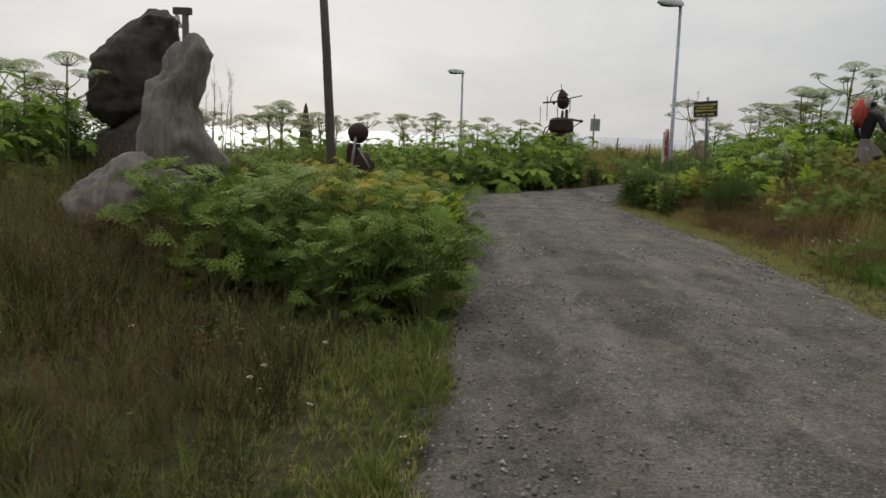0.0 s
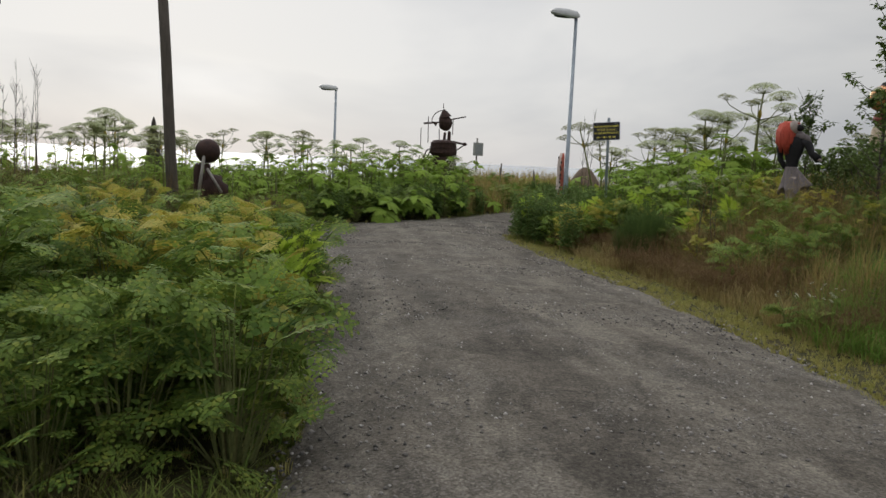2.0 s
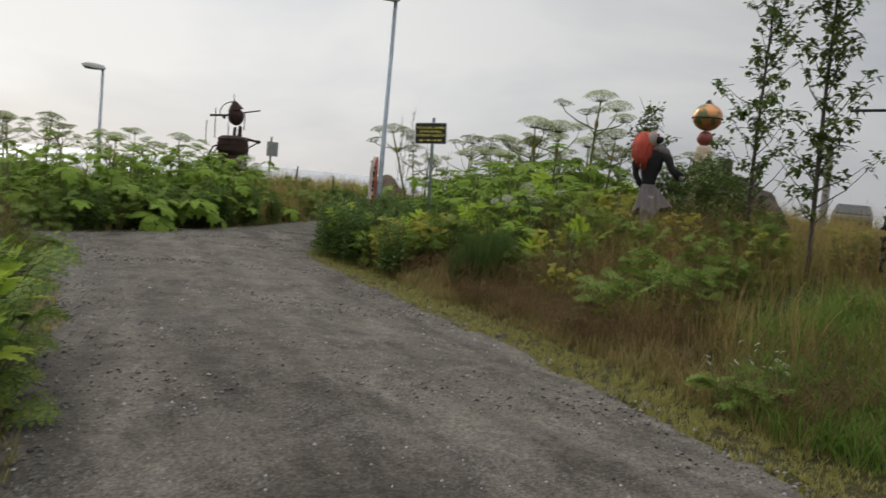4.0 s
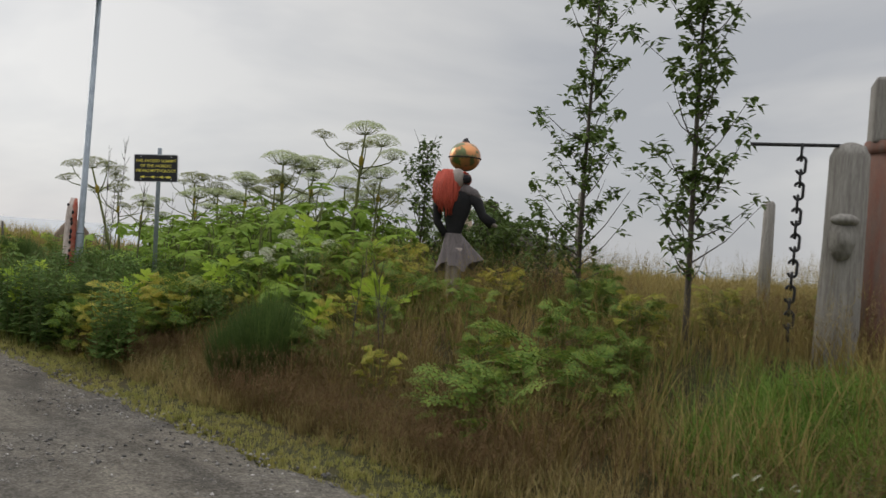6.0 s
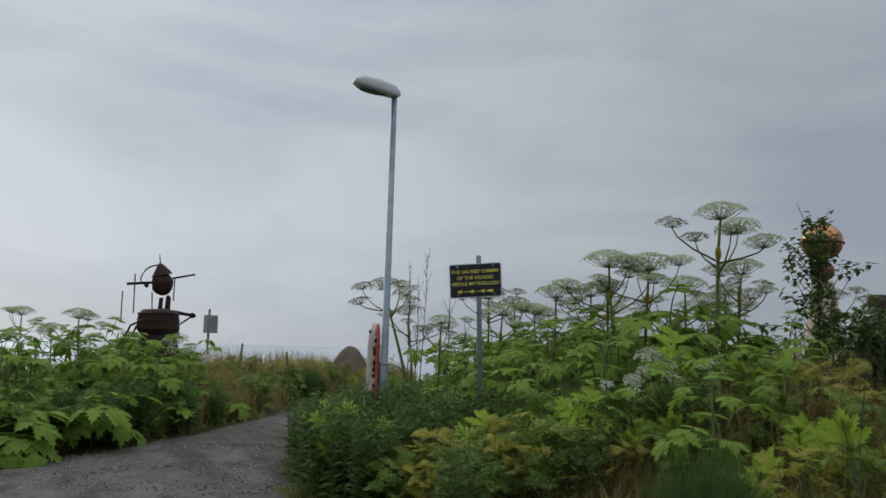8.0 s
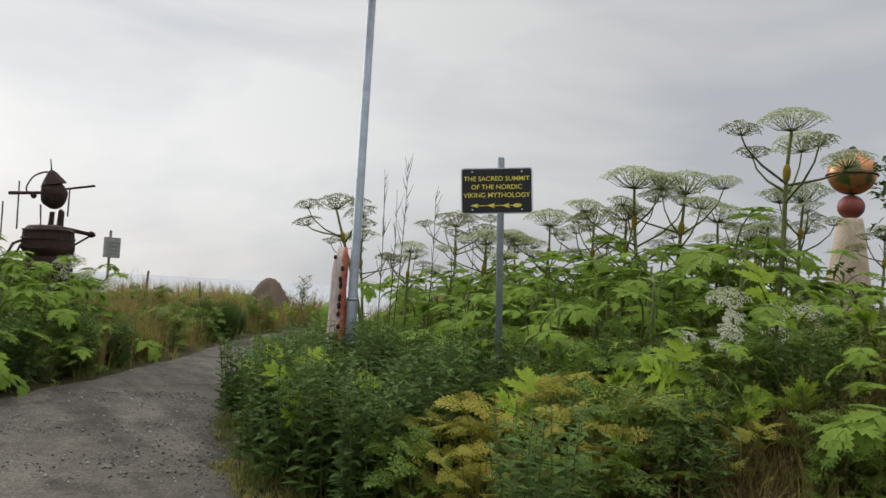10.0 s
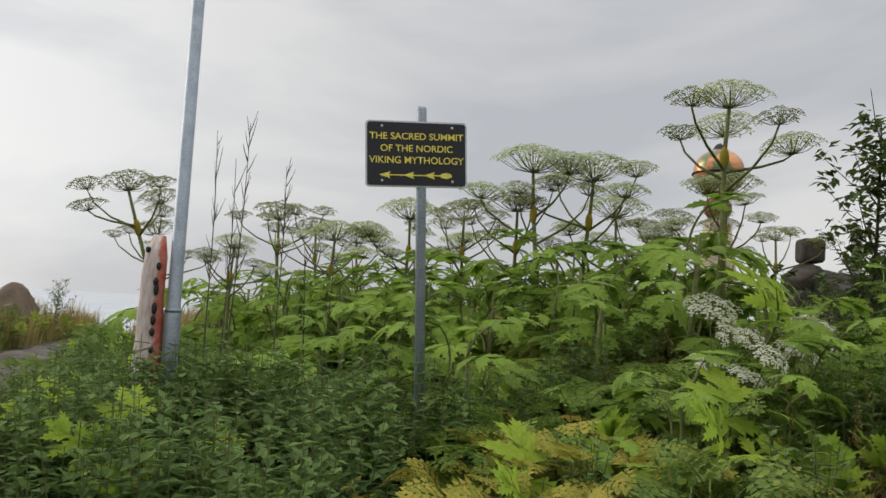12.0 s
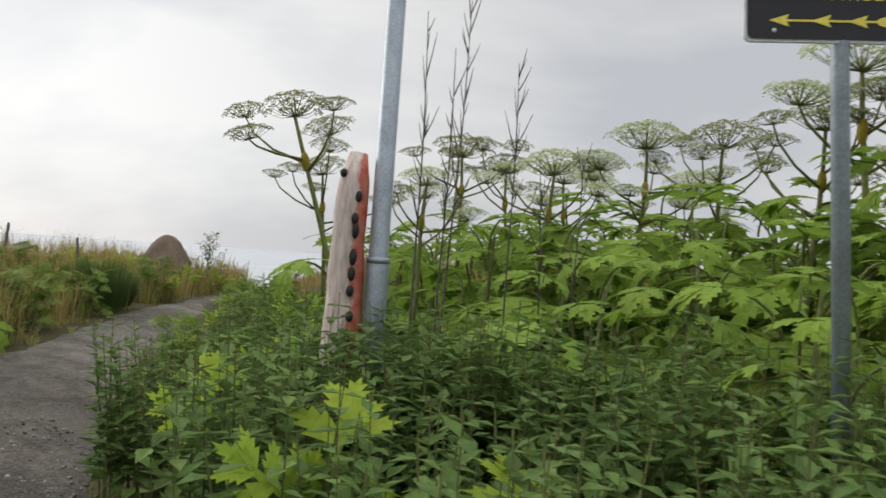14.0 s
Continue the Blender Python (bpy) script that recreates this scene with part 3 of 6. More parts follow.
bell = thing("bell_lamp_post", "dark wooden post carrying a bell-shaped lamp", "lamp post", pose(-6.9, 21.8, land1(-6.9, 21.8) - 0.2))
part("post", Geo().tube([(0, 0, 0), (0, 0, 4.35)], [0.10, 0.085], 16), M_WOODPOLE, bell, smooth=True)
part("crossbar", Geo().box((-0.30, -0.09, 4.33), (0.16, 0.09, 4.50)), M_WOODPOLE, bell)
part("bell_shade", Geo().tube([(-0.22, 0, 4.32), (-0.22, 0, 4.26), (-0.22, 0, 4.15), (-0.22, 0, 4.03), (-0.22, 0, 4.0)], [0.03, 0.07, 0.085, 0.15, 0.16], 18), M_HEAD, bell, "pale metal bell shade", True)

# the black notice board with its yellow lettering
TL, TR = Vector((5.648, 18.855, 0)), Vector((6.072, 18.518, 0))
mid, along = (TL + TR) / 2, (TR - TL).normalized()
yaw = math.degrees(math.atan2(along.y, along.x))
sign = thing("direction_sign", "black notice board with yellow lettering on a steel post", "sign", pose(mid.x, mid.y, 0, 0, 0, yaw))
SW, ZB, ZT = (TR - TL).length, 2.035, 2.385


def slab(w, z0, z1, y0, y1, r):
    pts = []
    for cx, cz, a0 in ((w - r, z1 - r, 0), (-w + r, z1 - r, 90), (-w + r, z0 + r, 180), (w - r, z0 + r, 270)):
        pts += [(cx + r * math.cos(radians(a0 + k * 18)), cz + r * math.sin(radians(a0 + k * 18))) for k in range(6)]
    n = len(pts)
    v = [(p, y0, q) for p, q in pts] + [(p, y1, q) for p, q in pts]
    return Geo().add(v, [tuple(range(n)), tuple(range(n, 2 * n))[::-1]] + [(k, k + n, (k + 1) % n + n, (k + 1) % n) for k in range(n)])


board = part("board_edge", slab(SW / 2, ZB, ZT, 0.0, 0.012, 0.022), M_RIM, sign, "pale rounded metal edge")
part("board_face", slab(SW / 2 - 0.009, ZB + 0.009, ZT - 0.009, -0.004, 0.004, 0.016), M_BOARD, board, "black painted face")
sign_z = land1(mid.x, mid.y) - 0.2
foot = sign.matrix_basis.inverted() @ Vector((5.912, 18.54, sign_z))
part("post", Geo().tube([tuple(foot), (0.02, 0.045, 2.475), (0.02, 0.045, 2.49)], [0.028, 0.028, 0.025], 18), M_STEEL, sign, "galvanised steel tube", True)
for z in (2.10, 2.32):
    part("clamp", Geo().tube([(0, 0.045, z), (0, 0.045, z + 0.03)], 0.034, 16).box((-0.06, 0.012, z), (0.06, 0.02, z + 0.03)), M_STEEL, sign)
for bx in (-0.185, 0.19):
    for bz in (ZB + 0.032, ZT - 0.03):
        part("bolt", Geo().ball((bx, -0.005, bz), (0.007, 0.005, 0.007), 0, 6, 10), M_RIM, sign)


def lettering(text, z, width, height):
    cu = bpy.data.curves.new("lettering", "FONT")
    cu.body, cu.align_x, cu.align_y, cu.size, cu.extrude, cu.offset = text, "CENTER", "CENTER", 1.0, 0.0, 0.012
    tmp = new("lettering_curve", cu)
    bpy.context.view_layer.update()
    me = bpy.data.meshes.new_from_object(tmp.evaluated_get(bpy.context.evaluated_depsgraph_get()))
    bpy.data.objects.remove(tmp)
    co = np.zeros(len(me.vertices) * 3)
    me.vertices.foreach_get("co", co)
    co = co.reshape(-1, 3)
    co[:, :2] -= (co[:, :2].max(0) + co[:, :2].min(0)) / 2
    size = co[:, :2].max(0) - co[:, :2].min(0)
    out = np.stack([co[:, 0] / size[0] * width, np.full(len(co), -0.007), z + co[:, 1] / size[1] * height], 1)
    me.vertices.foreach_set("co", out.ravel())
    me.materials.clear()
    me.materials.append(M_LETTER)
    me.update()
    return part("lettering", me, None, sign, "yellow capital letters: " + text)


lettering("THE SACRED SUMMIT", ZT - 0.082, 0.500, 0.036)
lettering("OF THE NORDIC", ZT - 0.146, 0.385, 0.036)
lettering("VIKING MYTHOLOGY", ZT - 0.208, 0.505, 0.037)
az = ZB + 0.062
arrow = Geo().box((-0.19, -0.0065, az - 0.003), (0.185, -0.0055, az + 0.003))
for ax in (-0.20, -0.075, 0.035):
    arrow.add([(ax, -0.0068, az), (ax + 0.06, -0.0068, az + 0.019), (ax + 0.05, -0.0068, az), (ax + 0.06, -0.0068, az - 0.019)], [(0, 3, 2, 1)])
arrow.add([(0.155 + 0.034 * math.cos(a), -0.0068, az + 0.015 * math.sin(a)) for a in np.linspace(0, math.tau, 14)[:-1]], [tuple(range(13))[::-1]])
part("arrow", arrow, M_LETTER, sign, "yellow arrow pointing along the road")

# the board sits a little askew on its post
askew = Matrix.Translation((0, 0, 2.215)) @ Matrix.Rotation(radians(-3.7), 4, "Y") @ Matrix.Scale(1.045, 4) @ Matrix.Translation((0, 0, -2.21))
for piece in sign.children:
    if not piece.name.startswith("post"):
        piece.matrix_basis = askew @ piece.matrix_basis

# painted driftwood post beside the lamp
totem = thing("painted_post", "pale driftwood post with dark holes and red paint", "post", pose(5.545, 20.80, land1(5.5, 20.8) - 0.15, 0, 1.5, 3))
rnd = random.Random(5)
tp, tr = [], []
for i in range(15):
    tp.append((0.012 * math.sin(i * 0.9), 0.01 * math.cos(i * 0.7), i * 0.142))
    tr.append(0.100 - 0.0016 * i + rnd.uniform(-0.006, 0.006))
tr[-1], tr[-2] = 0.045, 0.074
M_TOTEM = Mat("peeling_red_and_white_wood", 0.8, 0, 0.2)
side = M_TOTEM.n.new("ShaderNodeVectorMath")
side.operation = "DOT_PRODUCT"
side.inputs[1].default_value = (0.92, -0.38, 0)
M_TOTEM.l.new(M_TOTEM.coord.outputs["Object"], side.inputs[0])
edge = M_TOTEM.n.new("ShaderNodeMath")
edge.operation = "MULTIPLY_ADD"
edge.inputs[1].default_value, edge.inputs[2].default_value = 5.0, 0.20
M_TOTEM.l.new(side.outputs["Value"], edge.inputs[0])
total = M_TOTEM.n.new("ShaderNodeMath")
total.operation = "ADD"
M_TOTEM.l.new(edge.outputs[0], total.inputs[0])
M_TOTEM.l.new(M_TOTEM.noise(11, 5, 0.68, (1, 1, 0.6)), total.inputs[1])
tc = M_TOTEM.mix(M_TOTEM.ramp(total.outputs[0], (0.62, (0, 0, 0)), (0.72, (1, 1, 1))), M_TOTEM.ramp(M_TOTEM.noise(16, 4, 0.6, (3, 3, 0.5)), (0.3, (0.36, 0.28, 0.25)), (0.7, (0.64, 0.56, 0.52))), M_TOTEM.ramp(M_TOTEM.noise(14, 4), (0.35, (0.42, 0.08, 0.05)), (0.7, (0.50, 0.22, 0.17))))
M_TOTEM.color(tc).bump(M_TOTEM.noise(30, 4, 0.6, (4, 4, 0.5)), 0.6, 0.006)
part("trunk", Geo().tube(tp, tr, 22), M_TOTEM.m, totem, smooth=True)
for i in range(13):
    a = radians(rnd.choice((-104, -110, -116, -108, -120, -152, -168)))
    z = 0.75 + i * 0.094 + rnd.uniform(-0.02, 0.02)
    r = 0.094
    part("hole", Geo().ball((0.89 * r * math.cos(a), 0.89 * r * math.sin(a), z), (0.0185, 0.0185, rnd.uniform(0.022, 0.042)), 0, 6, 10), M_BLACK, totem, "dark weathered hole")

# small grey box on a thin post, far up the road
box = thing("box_post", "small grey metal box on a thin post", "post", pose(6.59, 36.55, land1(6.59, 36.55) - 0.1, 0, 0, 20))
part("post", Geo().tube([(0, 0.06, 0), (0, 0.06, 2.35)], 0.035, 10), M_GREYWOOD, box)
part("box", Geo().box((-0.20, -0.12, 1.62), (0.20, 0.03, 2.16)), M_GREYPAINT, box, "grey louvred box")
for i in range(4):
    part("louvre", Geo().box((-0.17, -0.135, 1.72 + i * 0.10), (0.17, -0.121, 1.75 + i * 0.10)), M_STEEL, box)
for x, y, h, lean in ((7.9, 38.2, 1.3, 5), (9.3, 37.2, 1.2, -3)):
    st = new("fence_stake", Geo().tube([(0, 0, 0), (0.02, 0, h * 0.5), (0, 0, h)], [0.05, 0.045, 0.03], 9).mesh("fence_stake", M_WOODPOLE, True))
    st.matrix_basis = pose(x, y, land1(x, y) - 0.05, 0, lean, 0)
    tagged(st, "thin dark wooden stake standing in tall grass", "stake", "fence stakes")


# ---- sculptures ----
def rust_figure():
    """A scrap-iron figure: barrel body, kettle head, rods for arms."""
    geo = Geo()
    geo.tube([(0, 0, -2.2), (0, 0, 0.0)], 0.16, 12)
    geo.tube([(0.02, 0, -0.12), (0.02, 0, 0.0), (0.02, 0, 0.10), (0.0, 0, 0.52), (0, 0, 0.62), (0, 0, 0.66)], [0.46, 0.56, 0.60, 0.58, 0.46, 0.2], 22)
    geo.tube([(0.05, 0, -1.1), (0.03, 0, -0.6), (0.0, 0, -0.1)], [0.62, 0.60, 0.50], 16)
    for z in (0.06, 0.3, 0.5):
        geo.tube([(0, 0, z), (0, 0, z + 0.03)], 0.61, 22)
    geo.tube([(0.22, 0, 0.5), (0.24, 0, 1.02), (0.22, 0, 1.08)], [0.09, 0.075, 0.03], 10)
    geo.tube([(0.03, 0, 0.6), (0.03, 0, 1.0)], 0.06, 8)
    geo.ball((0.05, 0, 1.42), (0.31, 0.31, 0.36), 0, 12, 18)
    geo.tube([(0.03, 0, 1.66), (0.0, 0, 1.76), (-0.04, 0, 1.93), (-0.06, 0, 2.0)], [0.30, 0.24, 0.12, 0.03], 14)
    geo.tube([(-0.06, 0, 1.96), (-0.10, 0, 2.26)], [0.02, 0.012], 6)
    geo.tube([(-0.95, 0, 1.36), (-0.25, 0, 1.43)], 0.035, 8).tube([(0.3, 0, 1.60), (0.95, 0, 1.74)], 0.03, 8).ball((-0.42, 0, 1.36), (0.07, 0.07, 0.07), 0, 6, 8)
    geo.tube([(-0.1 - 0.45 * math.cos(a), 0, 1.52 + 0.42 * math.sin(a)) for a in np.linspace(-0.2, 1.7, 14)], 0.018, 6)
    for x, z0, z1 in ((-1.02, 0.2, 1.15), (-0.72, 0.5, 1.65), (0.40, 0.9, 1.60), (-0.2, 0.62, 1.15)):
        geo.tube([(x, 0.05, z0), (x - 0.02, 0.05, z1)], 0.018, 6)
    geo.tube([(0.4, 0, 0.60), (0.95, 0, 0.52)], 0.05, 10).ball((0.96, 0, 0.52), (0.085, 0.085, 0.085), 0, 8, 10).tube([(0.92, 0, 0.48), (0.5, 0, 0.16)], 0.025, 8)
    for x, y in ((-0.6, 0.2), (-0.75, -0.1), (0.55, 0.1)):
        geo.tube([(x * 0.6, y, 0.3), (x, y, 0.15), (x * 1.2, y, -0.2)], 0.03, 6)
    geo.v = [np.array([tuple(Vector(p) + 0.045 * noise.noise_vector(Vector(p) * 3.5)) for p in v]) for v in geo.v]
    ob = new("scrap_iron_statue", geo.mesh("scrap_iron_statue", M_RUST, False))
    ob.matrix_basis = pose(4.15, 29.74, 1.66, 0, 0, -4) @ Matrix.Scale(0.74, 4)
    tagged(ob, "dark rusted scrap-iron statue rising from the hogweed hedge", "statue")


rust_figure()


def ball_figure():
    geo = Geo()
    geo.ball((0, 0, 1.42), (0.265, 0.265, 0.265), 0, 16, 24, lambda p: 1 + 0.03 * noise.noise(p * 5))
    geo.tube([(0, 0, 1.15), (0.0, 0, 0.7), (0.0, 0.05, 0.2)], [0.07, 0.06, 0.06], 8, 0)
    geo.tube([(-0.03, -0.2, 1.42), (-0.16, -0.27, 0.35)], 0.035, 8, 1).tube([(0.02, -0.2, 1.05), (0.34, -0.27, 0.55)], 0.03, 8, 1)
    geo.ball((0.05, 0.12, 0.58), (0.38, 0.24, 0.34), 0, 10, 16, lambda p: 1 + 0.25 * noise.noise(p * 2.4))
    geo.ball((-0.20, 0.10, 0.85), (0.12, 0.16, 0.32), 0, 8, 12, lambda p: 1 + 0.2 * noise.noise(p * 2.4 + Vector((4, 0, 0))))
    ob = new("ball_statue", geo.mesh("ball_statue", [M_RUST, M_GREYWOOD], True))
    ob.matrix_basis = pose(-2.26, 21.0, 0.02)
    tagged(ob, "rusty round-headed statue on pale wooden legs in shrubs", "statue")


ball_figure()

GLOBE = (12.62, 19.66)
mon = thing("globe_monument", "painted globe and red ball on a flaking plaster pillar", "monument", pose(GLOBE[0], GLOBE[1], 0.35))
part("globe", Geo().ball((0, 0, 2.96), (0.315, 0.315, 0.295), 0, 20, 32), M_COPPER, mon, "shiny orange and green painted globe", True)
part("finial", Geo().tube([(0, 0, 3.23), (0, 0, 3.30), (0.03, 0, 3.33)], [0.10, 0.05, 0.015], 10), M_BLACK, mon)
part("ring", Geo().tube([(0.32 * math.cos(a), 0.32 * math.sin(a), 2.93) for a in np.linspace(0, math.tau, 33)], 0.014, 6, cap=False), M_RUST, mon)
part("red_ball", Geo().ball((0, 0, 2.50), (0.175, 0.175, 0.165), 0, 14, 22), M_REDBALL, mon, "dull red ball", True)
part("pillar", Geo().tube([(0, 0, -0.4), (0, 0, 0.5), (0, 0, 1.3), (0, 0, 1.8), (0, 0, 2.26), (0, 0, 2.34)], [0.40, 0.37, 0.30, 0.23, 0.17, 0.15], 22), M_PLASTER, mon, "tapering pillar with flaking pale plaster", True)


def mannequin():
    """A dressed-up figure with a red wig, leaning back, one plain mesh."""
    geo = Geo()
    for x0, y0, x1 in ((0.02, 0.03, 0.05), (0.13, -0.04, 0.15)):
        geo.tube([(x1, y0, -0.62), (x1, y0, -0.2), (x0, y0, 0.12), (x0, y0, 0.45)], [0.045, 0.055, 0.065, 0.08], 10, 3)
    v, f, n = [], [], 40
    levels = [(0.20, 0.14, 0.27), (0.30, 0.12, 0.24), (0.42, 0.09, 0.19), (0.54, 0.06, 0.145), (0.64, 0.04, 0.11)]
    for i, (z, cx, r) in enumerate(levels):
        loose = 1 - i / 4
        for k in range(n):
            a = math.tau * k / n
            fold = 1 + (0.15 * math.sin(4 * a + 1) + 0.11 * math.sin(9 * a + 0.5) + 0.05 * math.sin(15 * a)) * loose
            v.append((cx + r * fold * math.cos(a), 0.62 * r * fold * math.sin(a), z + loose * (0.06 * math.sin(3 * a + 2) + 0.03 * math.sin(7 * a) + 0.05 * math.cos(a))))
    f = [(i * n + k, i * n + (k + 1) % n, (i + 1) * n + (k + 1) % n, (i + 1) * n + k) for i in range(len(levels) - 1) for k in range(n)]
    geo.add(v, f, 2)
    start = len(geo.v)
    geo.tube([(0.05, 0, 0.58), (0.05, 0, 0.64), (0.05, 0, 0.78), (0.06, 0, 0.95), (0.07, 0, 1.10), (0.06, 0, 1.18), (0.04, 0, 1.24)], [0.105, 0.10, 0.135, 0.185, 0.20, 0.15, 0.07], 20, 1)
    geo.v[start][:, 1] *= 0.62
    geo.tube([(0.24, 0, 1.13), (0.35, -0.01, 1.06), (0.43, -0.03, 0.90), (0.58, -0.05, 0.79)], [0.07, 0.075, 0.06, 0.075], 12, 1)
    geo.tube([(0.55, -0.05, 0.80), (0.64, -0.06, 0.77)], [0.035, 0.02], 8, 3)
    geo.tube([(-0.12, 0.0, 1.10), (-0.22, 0.02, 0.98), (-0.20, 0.03, 0.78), (-0.07, -0.02, 0.62)], [0.07, 0.065, 0.055, 0.045], 12, 1)
    start = len(geo.v)
    geo.tube([(0.02, 0, 1.20), (0.16, 0, 1.25), (0.30, 0.0, 1.19), (0.39, 0.01, 1.10)], [0.06, 0.075, 0.06, 0.015], 12, 2)
    geo.v[start][:, 2] -= 0.25 * np.abs(geo.v[start][:, 1])
    geo.tube([(0.03, 0, 1.18), (0.05, 0, 1.32)], 0.05, 10, 3)
    geo.ball((0.05, -0.03, 1.38), (0.105, 0.115, 0.135), 3, 12, 16, lambda p: 1 + 0.05 * noise.noise(p * 4))
    geo.ball((0.165, -0.04, 1.375), (0.075, 0.06, 0.062), 1, 8, 12).ball((0.14, -0.04, 1.46), (0.03, 0.03, 0.02), 0, 6, 8)
    geo.ball((-0.09, 0, 1.26), (0.195, 0.20, 0.235), 0, 30, 40, lambda p: 1 + 0.15 * noise.noise(Vector((p.x * 7, p.y * 7, p.z * 2))) + 0.07 * noise.noise(Vector((p.x * 19, p.y * 19, p.z * 4))))
    rnd = random.Random(2)
    for _ in range(120):
        a = rnd.uniform(0, math.tau)
        x0, y0 = -0.09 + 0.185 * math.cos(a), 0.19 * math.sin(a)
        low = 0.86 + 0.5 * abs(x0 + 0.05) + rnd.uniform(-0.03, 0.16)
        geo.tube([(x0 * 0.8 - 0.01, y0 * 0.8, 1.44 + rnd.uniform(-0.05, 0.03)), (x0, y0 * 1.06, 1.25 + rnd.uniform(-0.06, 0.06)), (x0 * 0.95 + rnd.uniform(-0.02, 0.02), y0, 1.08), (x0 * 0.7 + rnd.uniform(-0.03, 0.03), y0 * 0.8, low)], [0.012, 0.022, 0.018, 0.004], 5, 0)
    ob = new("scarecrow_mannequin", geo.mesh("scarecrow_mannequin", [M_HAIR, M_CLOTHBLK, M_CLOTHGRY, M_SKIN], True))
    ob.matrix_basis = pose(7.47, 14.68, 1.11, 0, 0, -58) @ Matrix.Scale(0.82, 4)
    tagged(ob, "mannequin with red wig, black top and grey skirt in dry grass", "mannequin")


mannequin()

# ---- carved gate posts with a chain ----
gate = thing("carved_gate_post", "round weathered grey wooden post with a carved knob", "post", pose(7.72, 10.62, 0.45), "carved gate posts")
part("shaft", Geo().tube([(0, 0, -0.3), (0, 0, 0.6), (0.01, 0, 1.3), (0, 0, 1.96), (0, 0, 2.04), (0, 0, 2.07)], [0.17, 0.16, 0.15, 0.145, 0.11, 0.04], 20), M_GREYWOOD, gate, smooth=True)
part("carving", Geo().ball((-0.16, -0.05, 1.32), (0.10, 0.09, 0.15), 0, 12, 16, lambda p: 1 + 0.35 * noise.noise(p * 3.2)).ball((-0.17, -0.06, 1.46), (0.12, 0.10, 0.05), 0, 8, 12), M_GREYWOOD, gate, "carved wooden knob", True)
gate2 = thing("carved_gate_post", "tall square wooden post with a red band and carved top", "post", pose(8.12, 10.45, 0.45, 0, 0, 25), "carved gate posts")
part("shaft", Geo().tube([(0, 0, -0.3), (0, 0, 2.08)], [0.20, 0.185], 18), M_REDWOOD, gate2, smooth=True)
part("band", Geo().tube([(0, 0, 2.02), (0, 0, 2.12)], 0.20, 18), M_REDWOOD, gate2, smooth=True)
bevel(part("carved_top", Geo().box((-0.17, -0.17, 2.1), (0.17, 0.17, 2.62)), M_GREYWOOD, gate2), 0.03)
part("spike", Geo().tube([(-0.05, 0, 2.6), (-0.05, 0, 2.74)], [0.05, 0.03], 8), M_GREYWOOD, gate2)
chain = thing("hanging_chain", "heavy black iron chain hung from a rod", "chain", pose(7.33, 10.83, 0))
part("rod", Geo().tube([(-0.42, 0.20, 2.41), (0.40, -0.2, 2.50)], 0.014, 8), M_BLACK, chain, "thin iron rod")
link = Geo().tube([(0.030 * math.cos(a), 0, 0.030 * math.sin(a) + (0.034 if math.sin(a) >= 0 else -0.034)) for a in np.linspace(0, math.tau, 17)], 0.0115, 6, cap=False).mesh("link", M_BLACK, True)
for i in range(15):
    part("link", link, None, chain, at=pose(0.01 * math.sin(i), 0, 2.40 - i * 0.098, 0, 0, 90 * (i % 2) + 20))
far_post = new("wooden_post", Geo().tube([(0, 0, -0.1), (0.01, 0, 0.9), (0, 0, 1.62), (0, 0, 1.66)], [0.085, 0.08, 0.07, 0.04], 14).mesh("wooden_post", M_GREYWOOD, True))
far_post.matrix_basis = pose(11.54, 12.93, 0.75)
tagged(far_post, "round weathered grey wooden post in tall grass", "post")


for px, py, top, rad in ((15.2, 18.64, 2.91, 0.075),):
    stake = new("wooden_post", Geo().tube([(0, 0, 0), (0.02, 0, 0.9), (0, 0, top - land1(px, py) - 0.06), (0, 0, top - land1(px, py))], [rad * 1.15, rad * 1.1, rad, rad * 0.6], 14).mesh("wooden_post", M_GREYWOOD, True))
    stake.matrix_basis = pose(px, py, land1(px, py) - 0.02)
    tagged(stake, "slim weathered grey wooden post behind the cairn", "post")


